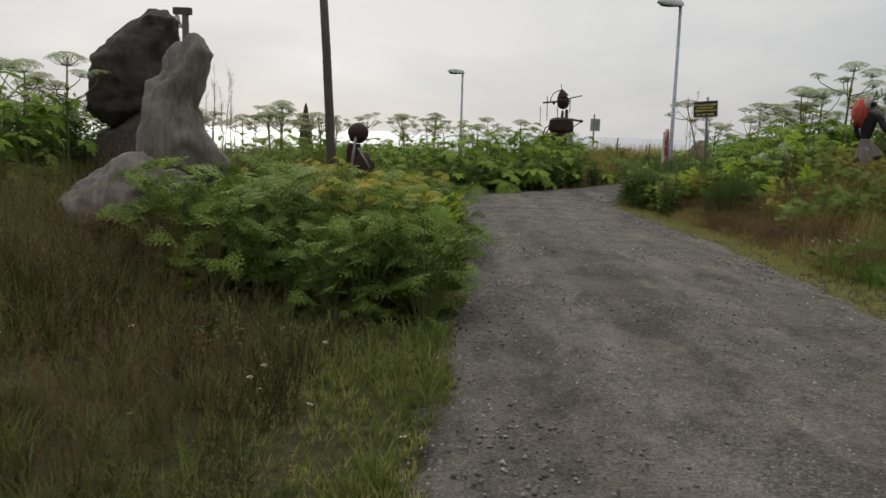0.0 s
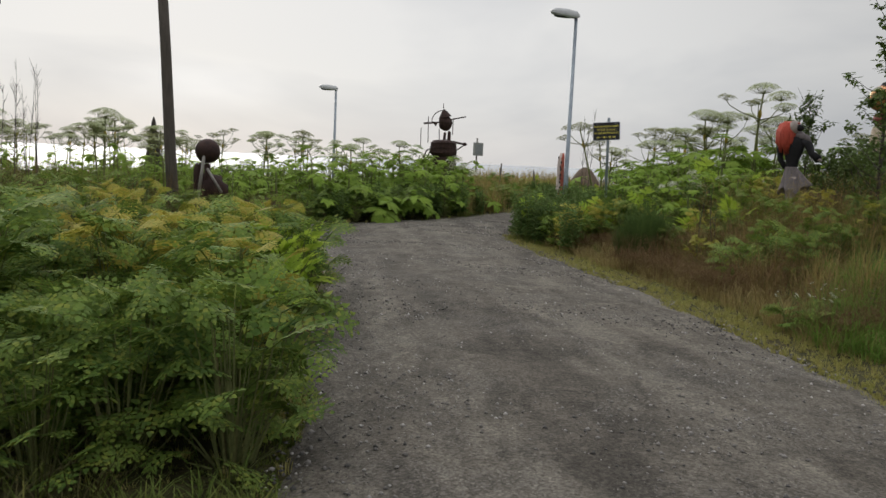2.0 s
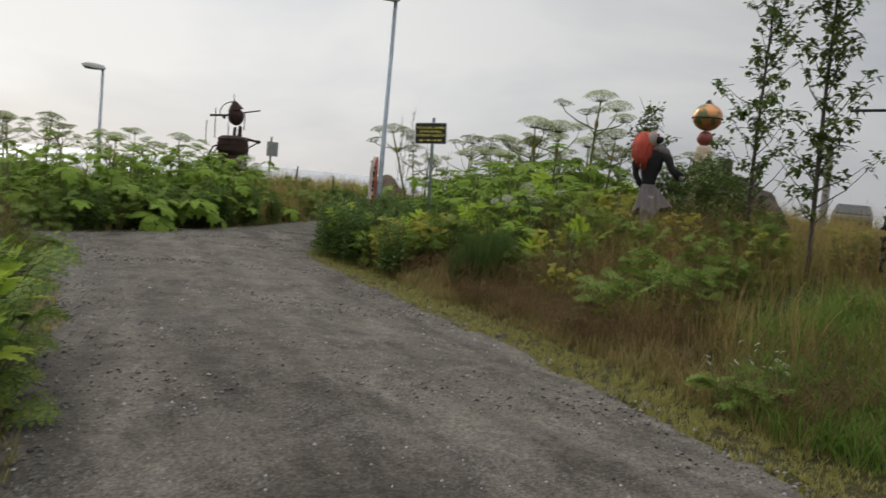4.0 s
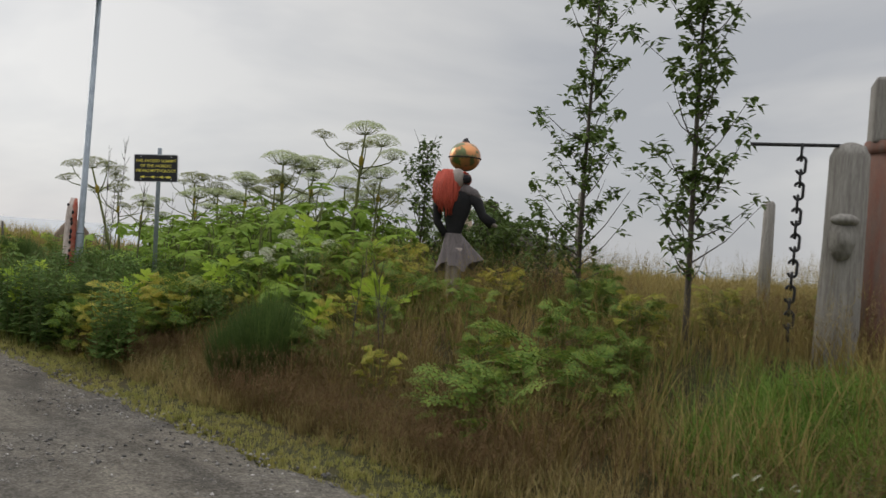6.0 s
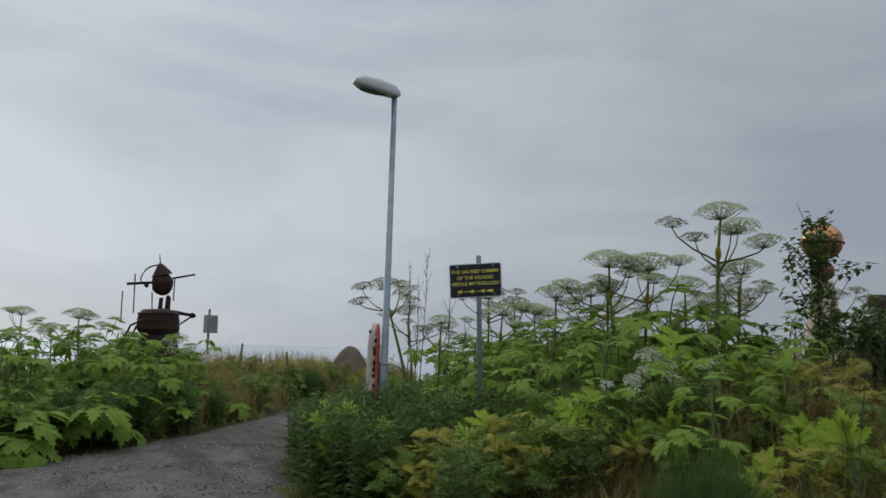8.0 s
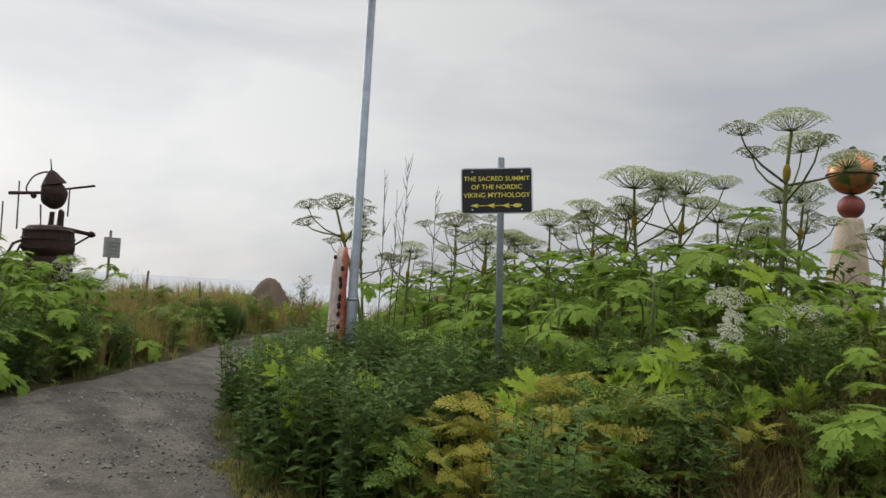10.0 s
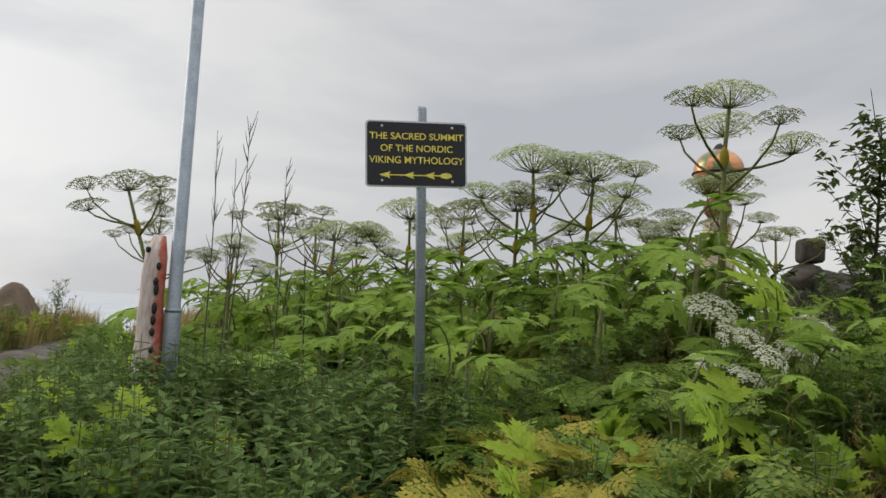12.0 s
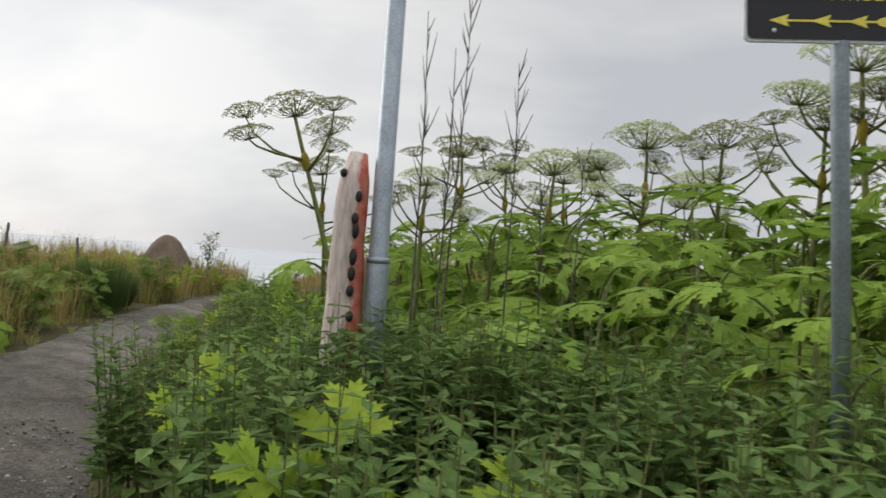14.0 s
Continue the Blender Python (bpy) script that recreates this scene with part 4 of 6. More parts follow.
def parked_car(x, y, z, yaw):
    at = thing("parked_car", "dark parked car half hidden behind tall grass", "car", pose(x, y, z, 0, 0, yaw) @ Matrix.Scale(0.95, 4))
    v, f = [], []
    prof = [(-2.1, 0.35), (-2.1, 0.78), (-1.95, 0.92), (-1.2, 0.98), (-0.55, 1.42), (0.9, 1.46), (1.75, 1.0), (2.1, 0.9), (2.15, 0.35)]
    n = len(prof)
    for y0, k in ((-0.85, 0), (0.85, 0)):
        v += [(p, y0 * (0.82 if q > 1.1 else 1), q) for p, q in prof]
    f = [tuple(range(n)), tuple(range(n, 2 * n))[::-1]] + [(k, k + n, (k + 1) % n + n, (k + 1) % n) for k in range(n)]
    bevel(part("body", Geo().add(v, f), M_CAR, at), 0.06, 3)
    for s in (-1, 1):
        part("side_window", Geo().add([(-0.85, s * 0.80, 1.02), (1.35, s * 0.80, 1.04), (0.75, s * 0.715, 1.38), (-0.48, s * 0.715, 1.36)], [(0, 1, 2, 3)]), M_GLASS, at)
        for xw in (-1.35, 1.35):
            wheel = part("wheel", Geo().tube([(xw, s * 0.62, 0.33), (xw, s * 0.87, 0.33)], 0.33, 20), M_CLOTHBLK, at, smooth=True)
            part("rim", Geo().tube([(xw, s * 0.85, 0.33), (xw, s * 0.88, 0.33)], 0.2, 16), M_HEAD, wheel)
    part("windscreen", Geo().add([(-1.18, -0.7, 1.02), (-1.18, 0.7, 1.02), (-0.58, 0.66, 1.42), (-0.58, -0.66, 1.42)], [(0, 1, 2, 3)]), M_GLASS, at)


parked_car(31.9, 32.0, land1(31.9, 32.0), 40)
bin_ = thing("plastic_crate", "dark blue-grey plastic crate among hogweed leaves", "crate", pose(8.42, 18.35, 0.62, 0, 0, 30))
bevel(part("tub", Geo().box((-0.16, -0.14, 0), (0.16, 0.14, 0.34)), M_LENS, bin_), 0.02)
bevel(part("rim", Geo().box((-0.175, -0.155, 0.32), (0.175, 0.155, 0.37)), M_GREYPAINT, bin_), 0.01)


# ---- plants: leaves and their parts ----
def bend(v, a0, a1, length):
    """Bends a flat blade that lies along y into an arc that starts at slope a0 and ends at a1 (degrees)."""
    v = np.asarray(v, float)
    a0, a1 = radians(a0), radians(a1)
    k = (a1 - a0) / length if abs(a1 - a0) > 1e-4 else 1e-4
    th = a0 + k * v[:, 1]
    y = (np.sin(th) - math.sin(a0)) / k - v[:, 2] * np.sin(th)
    z = -(np.cos(th) - math.cos(a0)) / k + v[:, 2] * np.cos(th)
    return np.stack([v[:, 0], y, z], 1)


def lobe(length, width, teeth=2):
    """A pointed, toothed lobe along +y as points (x, y, lift) and faces."""
    ys = [0.0, 0.20, 0.38, 0.40, 0.58, 0.60, 0.76, 0.78, 1.0]
    ws = [0.34, 0.62, 0.98, 0.52, 0.80, 0.36, 0.52, 0.20, 0.0]
    v, f = [], []
    for k, (y, w_) in enumerate(zip(ys, ws)):
        tip = 0.05 if k in (2, 4, 6) else 0.0
        v += [(-w_ * width, (y + tip) * length, 0.10 * w_ * width), (0, y * length, -0.06 * width), (w_ * width, (y + tip) * length, 0.10 * w_ * width)]
    for i in range(len(ys) - 1):
        b = 3 * i
        f += [(b, b + 1, b + 4, b + 3), (b + 1, b + 2, b + 5, b + 4)]
    return np.array(v), f


def turned(v, degrees):
    c, s = math.cos(radians(degrees)), math.sin(radians(degrees))
    return np.stack([v[:, 0] * c + v[:, 1] * s, -v[:, 0] * s + v[:, 1] * c, v[:, 2]], 1)


def hogweed_leaf(name, stalk, blade, a0, a1, mat, seed):
    """A big, deeply lobed leaf on its stalk."""
    rnd = random.Random(seed)
    geo = Geo()
    whole = stalk + blade
    parts = [(0.50, 0, 0.56, 0.17)]
    for y, ang, ln, wd in ((0.50, 40, 0.50, 0.135), (0.28, 60, 0.62, 0.15), (0.04, 92, 0.56, 0.14)):
        for s in (-1, 1):
            parts.append((y + rnd.uniform(-0.03, 0.03), s * (ang + rnd.uniform(-7, 7)), ln * rnd.uniform(0.85, 1.12), wd))
    for i, (y, ang, ln, wd) in enumerate(parts):
        v, f = lobe(ln * blade, wd * blade)
        v[:, 2] -= 0.35 * (v[:, 1] ** 2) / blade * (abs(ang) / 80)
        v = turned(v, ang) + np.array([0, stalk + y * blade, 0.002 * i])
        geo.add(bend(v, a0, a1, whole), f)
    mids = np.array([(s * 0.035 * blade * k, stalk + y * blade, 0.0) for y, k in ((0.0, 0.5), (0.3, 1.6), (0.65, 1.3), (0.8, 0.6)) for s in (-1, 1)])
    geo.add(bend(mids, a0, a1, whole), [(0, 1, 3, 2), (2, 3, 5, 4), (4, 5, 7, 6)])
    line = bend(np.array([(0, stalk * t, -0.012) for t in (0, 0.25, 0.5, 0.75, 1.0)] + [(0, stalk + blade * 0.8, -0.012)]), a0, a1, whole)
    geo.tube(line, [0.013, 0.012, 0.011, 0.010, 0.008, 0.003], 5, 1, False)
    return geo.mesh(name, [mat, M_STEMG], False)


def umbel(name, radius, rays, mats, seed, dome=0.45, full=1.0):
    """A flat-domed flower head: thin rays, each with a small cluster at its end."""
    rnd = random.Random(seed)
    geo = Geo()
    for i in range(rays):
        rho = radius * math.sqrt((i + 0.5) / rays)
        phi = i * 2.39996 + rnd.uniform(-0.15, 0.15)
        rise = radius * (0.30 + dome * (1 - (rho / radius) ** 2)) + rnd.uniform(-0.01, 0.01)
        tip = Vector((rho * math.cos(phi), rho * math.sin(phi), rise))
        geo.tube([(0, 0, 0), tip * 0.5 + Vector((0, 0, -0.1 * rho)), tip], [0.0032, 0.0022, 0.0016], 3, 0, False)
        size = radius / math.sqrt(rays) * 0.86 * full
        lean = Vector((tip.x, tip.y, radius * 1.5)).normalized()
        u = lean.orthogonal().normalized()
        w_ = lean.cross(u)
        for k in range(16):
            r, a = size * math.sqrt((k + 0.5) / 16), k * 2.4 + rnd.random()
            p = tip + (u * math.cos(a) + w_ * math.sin(a)) * r + lean * (size * 0.5 * (1 - (r / size) ** 2) + rnd.uniform(-0.004, 0.004))
            q = size * rnd.uniform(0.22, 0.34)
            e = rnd.uniform(0, 3)
            d1, d2 = (u * math.cos(e) + w_ * math.sin(e)) * q, (w_ * math.cos(e) - u * math.sin(e)) * q
            geo.add([tuple(p + d1), tuple(p + d2 * 0.8 + lean * 0.004), tuple(p - d1), tuple(p - d2 * 0.8 + lean * 0.004)], [(0, 1, 2, 3)], 1)
            if k % 3 == 0:
                geo.add([tuple(tip), tuple(p + u * 0.0012), tuple(p - u * 0.0012)], [(0, 1, 2)], 0)
    return geo.mesh(name, mats, False)


UMBELS = [umbel("umbel", 0.25, 40, [M_STEMG, M_FLORET], 1, 0.34, 1.3), umbel("umbel", 0.18, 28, [M_STEMG, M_FLORET], 2, 0.26, 1.28), umbel("umbel", 0.23, 36, [M_STEMG, M_SEED], 3, 0.36, 1.12), umbel("umbel", 0.155, 22, [M_STEMG, M_SEED], 4, 0.26, 1.12)]
WHITES = [umbel("umbel", 0.115, 22, [M_STEMG, M_WHITE], 11, 0.22, 1.3), umbel("umbel", 0.075, 14, [M_STEMG, M_WHITE], 12, 0.2, 1.3)]
BIG = [hogweed_leaf("leaf", 0.45, 0.58, 82, -58, M_HOG, 1), hogweed_leaf("leaf", 0.36, 0.54, 72, -84, M_HOG, 2), hogweed_leaf("leaf", 0.52, 0.50, 86, -30, M_HOG, 3), hogweed_leaf("leaf", 0.30, 0.56, 62, -92, M_HOG, 4), hogweed_leaf("leaf", 0.40, 0.50, 88, 40, M_HOG, 9)]
LIME = [hogweed_leaf("leaf", 0.20, 0.40, 62, -12, M_LIME, 15), hogweed_leaf("leaf", 0.28, 0.36, 84, 30, M_LIME, 5), hogweed_leaf("leaf", 0.20, 0.34, 72, -30, M_LIME, 6), hogweed_leaf("leaf", 0.22, 0.34, 86, 55, M_LIME, 10)]
YELLOW = [hogweed_leaf("leaf", 0.30, 0.34, 76, -20, M_YELLOW, 7), hogweed_leaf("leaf", 0.24, 0.28, 62, -40, M_YELLOW, 8)]


def rosette(label, leaves, count, spread, size, seed, group, name="hogweed_leaf_clump", category="plant"):
    """A clump of leaves from one root."""
    rnd = random.Random(seed)
    at = thing(name, label, category, pose(0, 0, 0), group)
    for i in range(count):
        a = i * 137.5 + rnd.uniform(-20, 20)
        r = spread * math.sqrt(rnd.random())
        m = pose(r * math.cos(radians(a + 90)), r * math.sin(radians(a + 90)), rnd.uniform(0, 0.10), rnd.uniform(-10, 10), rnd.uniform(-12, 12), a) @ Matrix.Scale(size * rnd.uniform(0.72, 1.15), 4)
        part("leaf", leaves[rnd.randrange(len(leaves))], None, at, at=m)
    return at


def hogweed(label, height, seed, tops, leaves, seedy, group="flowering giant hogweeds"):
    """A flowering hogweed: ribbed stem, side branches, a large top umbel, smaller side umbels and stem leaves."""
    rnd = random.Random(seed)
    at = thing("giant_hogweed", label, "hogweed", pose(0, 0, 0), group)
    sway = rnd.uniform(-0.08, 0.08), rnd.uniform(-0.08, 0.08)
    def spine(t):
        return Vector((sway[0] * t * t + 0.012 * math.sin(9 * t), sway[1] * t * t, height * t))
    part("stem", Geo().tube([spine(t) for t in np.linspace(0, 1, 9)], [0.026 - 0.0155 * t for t in np.linspace(0, 1, 9)], 9), M_STEMG, at, smooth=True)
    part("umbel", UMBELS[2 if seedy else 0], None, at, at=Matrix.Translation(spine(1)) @ pose(0, 0, 0, rnd.uniform(-8, 8), rnd.uniform(-8, 8), rnd.uniform(0, 360)) @ Matrix.Scale(rnd.uniform(0.85, 1.12), 4))
    turn = rnd.uniform(0, 360)
    for i in range(tops):
        t = rnd.uniform(0.70, 0.88)
        a = radians(turn + i * 360 / tops + rnd.uniform(-25, 25))
        out, up = rnd.uniform(0.24, 0.56), rnd.uniform(0.10, 0.42)
        p = spine(t)
        d = Vector((math.cos(a), math.sin(a), 0))
        tip = p + d * out + Vector((0, 0, up))
        part("branch", Geo().tube([p, p + d * out * 0.55 + Vector((0, 0, up * 0.35)), p + d * out * 0.88 + Vector((0, 0, up * 0.7)), tip], [0.009, 0.0075, 0.006, 0.005], 6), M_STEMG, at, smooth=True)
        kind = rnd.choice((2, 3, 3)) if seedy else rnd.choice((1, 1, 3, 0))
        part("umbel", UMBELS[kind], None, at, at=Matrix.Translation(tip) @ pose(0, 0, 0, 14 * d.y * -1 * rnd.random(), 14 * d.x * rnd.random(), rnd.uniform(0, 360)) @ Matrix.Scale(rnd.uniform(0.62, 0.92), 4))
    for i in range(leaves):
        t = rnd.uniform(0.12, 0.72)
        part("leaf", BIG[rnd.choice((1, 3, 3))], None, at, at=Matrix.Translation(spine(t)) @ pose(0, 0, 0, rnd.uniform(-12, 8), 0, rnd.uniform(0, 360)) @ Matrix.Scale(rnd.uniform(0.45, 0.8), 4))
    sheath = spine(0.84)
    part("sheath", Geo().ball(sheath, (0.026, 0.026, 0.065), 0, 8, 10), M_YELLOW, at, "pale yellow leaf sheath", True)
    return at


def set_down(ob, x, y, yaw, size=1.0, dz=0.0):
    ob.matrix_basis = pose(x, y, land1(x, y) - 0.02 + dz, 0, 0, yaw) @ Matrix.Scale(size, 4)
    return ob


def again(ob, x, y, yaw, size=1.0, dz=0.0):
    keep = ob.matrix_basis.copy()
    ob.matrix_basis = Matrix.Identity(4)
    two = copy_thing(ob, Matrix.Identity(4))
    ob.matrix_basis = keep
    return set_down(two, x, y, yaw, size, dz)


class Stock:
    """Sets down the built plants first and then copies of them."""

    def __init__(self, *made):
        self.made, self.used = made, 0

    def put(self, x, y, yaw=None, size=1.0, which=None, dz=0.0):
        k = self.used % len(self.made) if which is None else which
        self.used += 1
        ob = self.made[k]
        yaw = (self.used * 77.3) % 360 if yaw is None else yaw
        if not ob.get("down"):
            ob["down"] = True
            return set_down(ob, x, y, yaw, size, dz)
        return again(ob, x, y, yaw, size, dz)


def scatter(seed, count, x0, x1, y0, y1, margin=0.0, keep=None, apart=0.0):
    """Random places off the road."""
    rnd = random.Random(seed)
    out = []
    for _ in range(count * 30):
        if len(out) >= count:
            break
        x, y = rnd.uniform(x0, x1), rnd.uniform(y0, y1)
        if float(road_gap(np.array([x]), np.array([y]))[0]) < margin or keep and not keep(x, y):
            continue
        if apart and any((x - a) ** 2 + (y - b) ** 2 < apart * apart for a, b in out):
            continue
        out.append((x, y))
    return out


def leafy_stem(label, seed, height, count, size, group):
    """A tall leafy hogweed without flowers: leaves up a stout stem."""
    rnd = random.Random(seed)
    at = thing("leafy_hogweed", label, "hogweed", pose(0, 0, 0), group)
    part("stem", Geo().tube([(0, 0, 0), (0.02, 0.01, height * 0.5), (0.0, 0.03, height)], [0.020, 0.016, 0.008], 7), M_STEMG, at, smooth=True)
    for i in range(count):
        t = (i + 0.3) / count
        m = pose(rnd.uniform(-0.14, 0.14), rnd.uniform(-0.14, 0.14), height * t, rnd.uniform(-16, 12), rnd.uniform(-14, 14), i * 137.5 + rnd.uniform(-25, 25))
        part("leaf", BIG[rnd.choice((0, 1, 3, 3, 1, 2)) if t < 0.8 else rnd.choice((2, 0, 1, 2))], None, at, at=m @ Matrix.Scale(size * (1.1 - 0.35 * t) * rnd.uniform(0.75, 1.1), 4))
    return at


high = Stock(*[leafy_stem("tall leafy hogweed with drooping lobed green leaves", 160 + i, 0.95, 15, 0.72, "leafy hogweeds") for i in range(4)])
FLAT = [hogweed_leaf("leaf", 0.50, 0.58, 86, -78, M_HOG, 21), hogweed_leaf("leaf", 0.42, 0.56, 80, -92, M_HOG, 22), hogweed_leaf("leaf", 0.55, 0.50, 88, -50, M_HOG, 23), BIG[0]]
leafy = Stock(*[rosette("clump of large deeply lobed green hogweed leaves", FLAT, 12, 0.16, 0.95, 100 + i, "hogweed leaf clumps") for i in range(4)])
limey = Stock(*[rosette("young hogweed with bright lime-green lobed leaves", LIME, 6, 0.05, 1.0, 120 + i, "lime hogweed clumps") for i in range(2)])
yellowy = Stock(*[rosette("yellowing hogweed leaves wilting beside the path", YELLOW, 6, 0.08, 1.0, 130 + i, "yellowing leaf clumps") for i in range(2)])
flower = Stock(*[hogweed("tall flowering giant hogweed with pale green umbels", 1.75, 140 + i, 4 + i % 3, 3, False) for i in range(4)])
seedy = Stock(*[hogweed("tall giant hogweed with brown-green seed umbels", 1.75, 150 + i, 4 + i % 3, 2, True) for i in range(3)])


def tall(stock, x, y, top, yaw=None, which=None):
    """A hogweed whose top umbel reaches the height top."""
    return stock.put(x, y, yaw, (top - land1(x, y)) / 1.98, which)


def joined(name, geo, mats, parent):
    ob = part(name, geo, mats, parent)
    ob["kind"] = "stuff"
    return ob


def lance(geo, p, yaw, pitch, length, width, mi=0):
    """A narrow folded leaf."""
    m = Matrix.Translation(p) @ pose(0, 0, 0, pitch, 0, yaw)
    v = [(0, 0, 0), (width, length * 0.4, 0.12 * width), (0, length * 0.45, -0.3 * width), (-width, length * 0.4, 0.12 * width), (0, length, -0.18 * length)]
    geo.add([tuple(m @ Vector(q)) for q in v], [(0, 1, 2), (0, 2, 3), (1, 4, 2), (2, 4, 3)], mi)


def nettles(seed, height, stems, spread, label, leaf=0.085, mat=None, name="nettle_clump"):
    rnd = random.Random(seed)
    at = thing(name, label, "plant", pose(0, 0, 0), name.replace("_", " ") + "s")
    st, lv = Geo(), Geo()
    for _ in range(stems):
        a, r = rnd.uniform(0, math.tau), spread * math.sqrt(rnd.random())
        x, y, h = r * math.cos(a), r * math.sin(a), height * rnd.uniform(0.72, 1.05)
        lx, ly = 0.35 * x + rnd.uniform(-0.08, 0.08), 0.35 * y + rnd.uniform(-0.08, 0.08)
        st.tube([(x, y, 0), (x + lx * 0.3, y + ly * 0.3, h * 0.5), (x + lx, y + ly, h)], [0.005, 0.004, 0.002], 3, 0, False)
        turn = rnd.uniform(0, 360)
        n = int(h / 0.050)
        for i in range(3, n):
            t = i / n
            p = Vector((x + lx * t * t, y + ly * t * t, h * t))
            k = leaf * (1.25 - 0.75 * t) * rnd.uniform(0.8, 1.2)
            for s in (0, 180):
                lance(lv, p, turn + i * 90 + s + rnd.uniform(-15, 15), rnd.uniform(-14, 46), k, k * 0.30)
    joined("stem_tangle", st, M_STEMG, at)
    joined("foliage", lv, mat or M_NETTLE, at)
    return at


def frond(geo, p, yaw, a0, a1, length, mi=0, pairs=5, small=4):
    """A feathery leaf of many small leaflets."""
    v2, f2 = [], []
    def leaflet(x, y, ang, ln, wd):
        c, s = math.cos(ang), math.sin(ang)
        b = len(v2)
        for u, w_ in ((0, 0), (0.45 * ln, wd), (ln, 0), (0.45 * ln, -wd)):
            v2.append((x + u * c - w_ * s, y + u * s + w_ * c, 0.0))
        f2.append((b, b + 1, b + 2, b + 3))
    stalk = 0.30 * length
    for i in range(pairs + 1):
        t = i / pairs
        y = stalk + (length - stalk) * t
        ln = (length * 0.40) * (1 - t) ** 0.75 + 0.03 * length
        for s in ((-1, 1) if i < pairs else (0,)):
            ang = math.pi / 2 - s * radians(62 - 18 * t)
            for k in range(small):
                u = (k + 1) / small * ln
                px, py = u * math.cos(ang), y + u * math.sin(ang)
                w_ = 0.24 * ln * (1.10 - k / small) + 0.008
                for s2 in (-1, 1):
                    leaflet(px - 0.12 * ln * math.cos(ang), py - 0.12 * ln * math.sin(ang), ang + s2 * radians(52), w_ * 1.15, w_ * 0.42)
            leaflet(ln * 0.85 * math.cos(ang), y + ln * 0.85 * math.sin(ang), ang, 0.28 * ln + 0.01, 0.07 * ln + 0.003)
    v = bend(np.array(v2), a0, a1, length)
    m = Matrix.Translation(p) @ pose(0, 0, 0, 0, 28 * math.sin(yaw * 1.7 + p.z * 31), yaw)
    geo.add([tuple(m @ Vector(q)) for q in v], f2, mi)
    line = bend(np.array([(0, length * t, -0.003) for t in (0, 0.33, 0.66, 1.0)]), a0, a1, length)
    geo.tube([m @ Vector(q) for q in line], [0.004, 0.003, 0.002, 0.001], 3, mi, False)


def parsley(seed, height, count, mat, label, length=0.42, name="cow_parsley"):
    rnd = random.Random(seed)
    at = thing(name, label, "plant", pose(0, 0, 0), name.replace("_", " ") + " plants")
    st, lv = Geo(), Geo()
    for i in range(count):
        a, r = rnd.uniform(0, 360), rnd.uniform(0.02, 0.26)
        h = height * rnd.uniform(0.02, 0.92)
        x, y = r * math.cos(radians(a + 90)), r * math.sin(radians(a + 90))
        st.tube([(x * 0.3, y * 0.3, 0), (x * 0.7, y * 0.7, h * 0.6), (x, y, h)], [0.006, 0.005, 0.003], 3, 0, False)
        frond(lv, Vector((x, y, h)), a + rnd.uniform(-40, 40), rnd.uniform(40, 88), rnd.uniform(-80, 10), length * rnd.uniform(0.7, 1.15))
    joined("stem_tangle", st, M_STEMG, at)
    joined("foliage", lv, mat, at)
    return at


dark_nettles = Stock(*[nettles(200 + i, 1.0, 20, 0.26, "dense dark green nettles growing by the road", 0.115) for i in range(3)])
ferny = Stock(*[parsley(220 + i, 0.82, 46, M_FERNY, "bushy green cow parsley foliage at the roadside", 0.34) for i in range(4)])
ferny_yellow = Stock(*[parsley(230 + i, 0.72, 46, M_YGREEN, "yellowing cow parsley foliage", 0.20, "yellow_parsley") for i in range(2)])
ferns = Stock(parsley(240, 0.40, 12, M_FERNY, "bright green fern fronds arching over grass", 0.42, "fern"))


def broom(seed):
    rnd = random.Random(seed)
    at = thing("broom_shrub", "dense dark green feathery shrub", "shrub", pose(0, 0, 0), "broom shrubs")
    lv = Geo()
    for _ in range(2000):
        a, r = rnd.uniform(0, math.tau), math.sqrt(rnd.random())
        x, y = 0.13 * r * math.cos(a), 0.13 * r * math.sin(a)
        h = rnd.uniform(0.35, 0.95) * (1.05 - 0.35 * r)
        tip = Vector((x * (1 + 3.2 * h), y * (1 + 3.2 * h), h))
        base = Vector((x, y, 0)).lerp(tip, rnd.uniform(0.05, 0.6))
        side = Vector((-math.sin(a), math.cos(a), 0)) * 0.006
        lv.add([tuple(base - side), tuple(base + side), tuple(tip + Vector((rnd.uniform(-0.07, 0.07), rnd.uniform(-0.07, 0.07), rnd.uniform(-0.03, 0.05))))], [(0, 1, 2)])
    joined("foliage", lv, M_BROOM, at)
    return at


brooms = Stock(broom(1), broom(2))


# ---- plants: where they stand ----
# right of the bend, round the notice board
tops = []
for x, y, top, st, k in ((8.75, 18.12, 3.44, flower, 1), (7.4, 23.25, 2.86, seedy, 0), (8.45, 19.55, 2.92, flower, 0), (8.75, 19.35, 2.86, flower, 3), (8.8, 21.45, 2.58, flower, 2), (9.2, 21.0, 2.60, seedy, 1), (8.7, 20.0, 2.58, seedy, 2),
                         (9.55, 19.4, 2.62, flower, 2), (9.75, 19.0, 2.56, seedy, 0), (9.1, 23.9, 2.70, seedy, 1), (9.5, 23.6, 2.55, seedy, 2), (7.3, 22.4, 2.10, flower, 1), (7.9, 24.6, 2.35, seedy, 2), (9.3, 22.6, 2.35, flower, 0), (10.4, 19.6, 2.5, seedy, 1),
                         (8.0, 21.8, 2.25, flower, 3), (10.4, 22.0, 2.4, flower, 2), (9.3, 18.3, 2.75, flower, 0), (11.3, 18.5, 2.55, seedy, 0)):
    tops.append(tall(st, x, y, top, None, k))
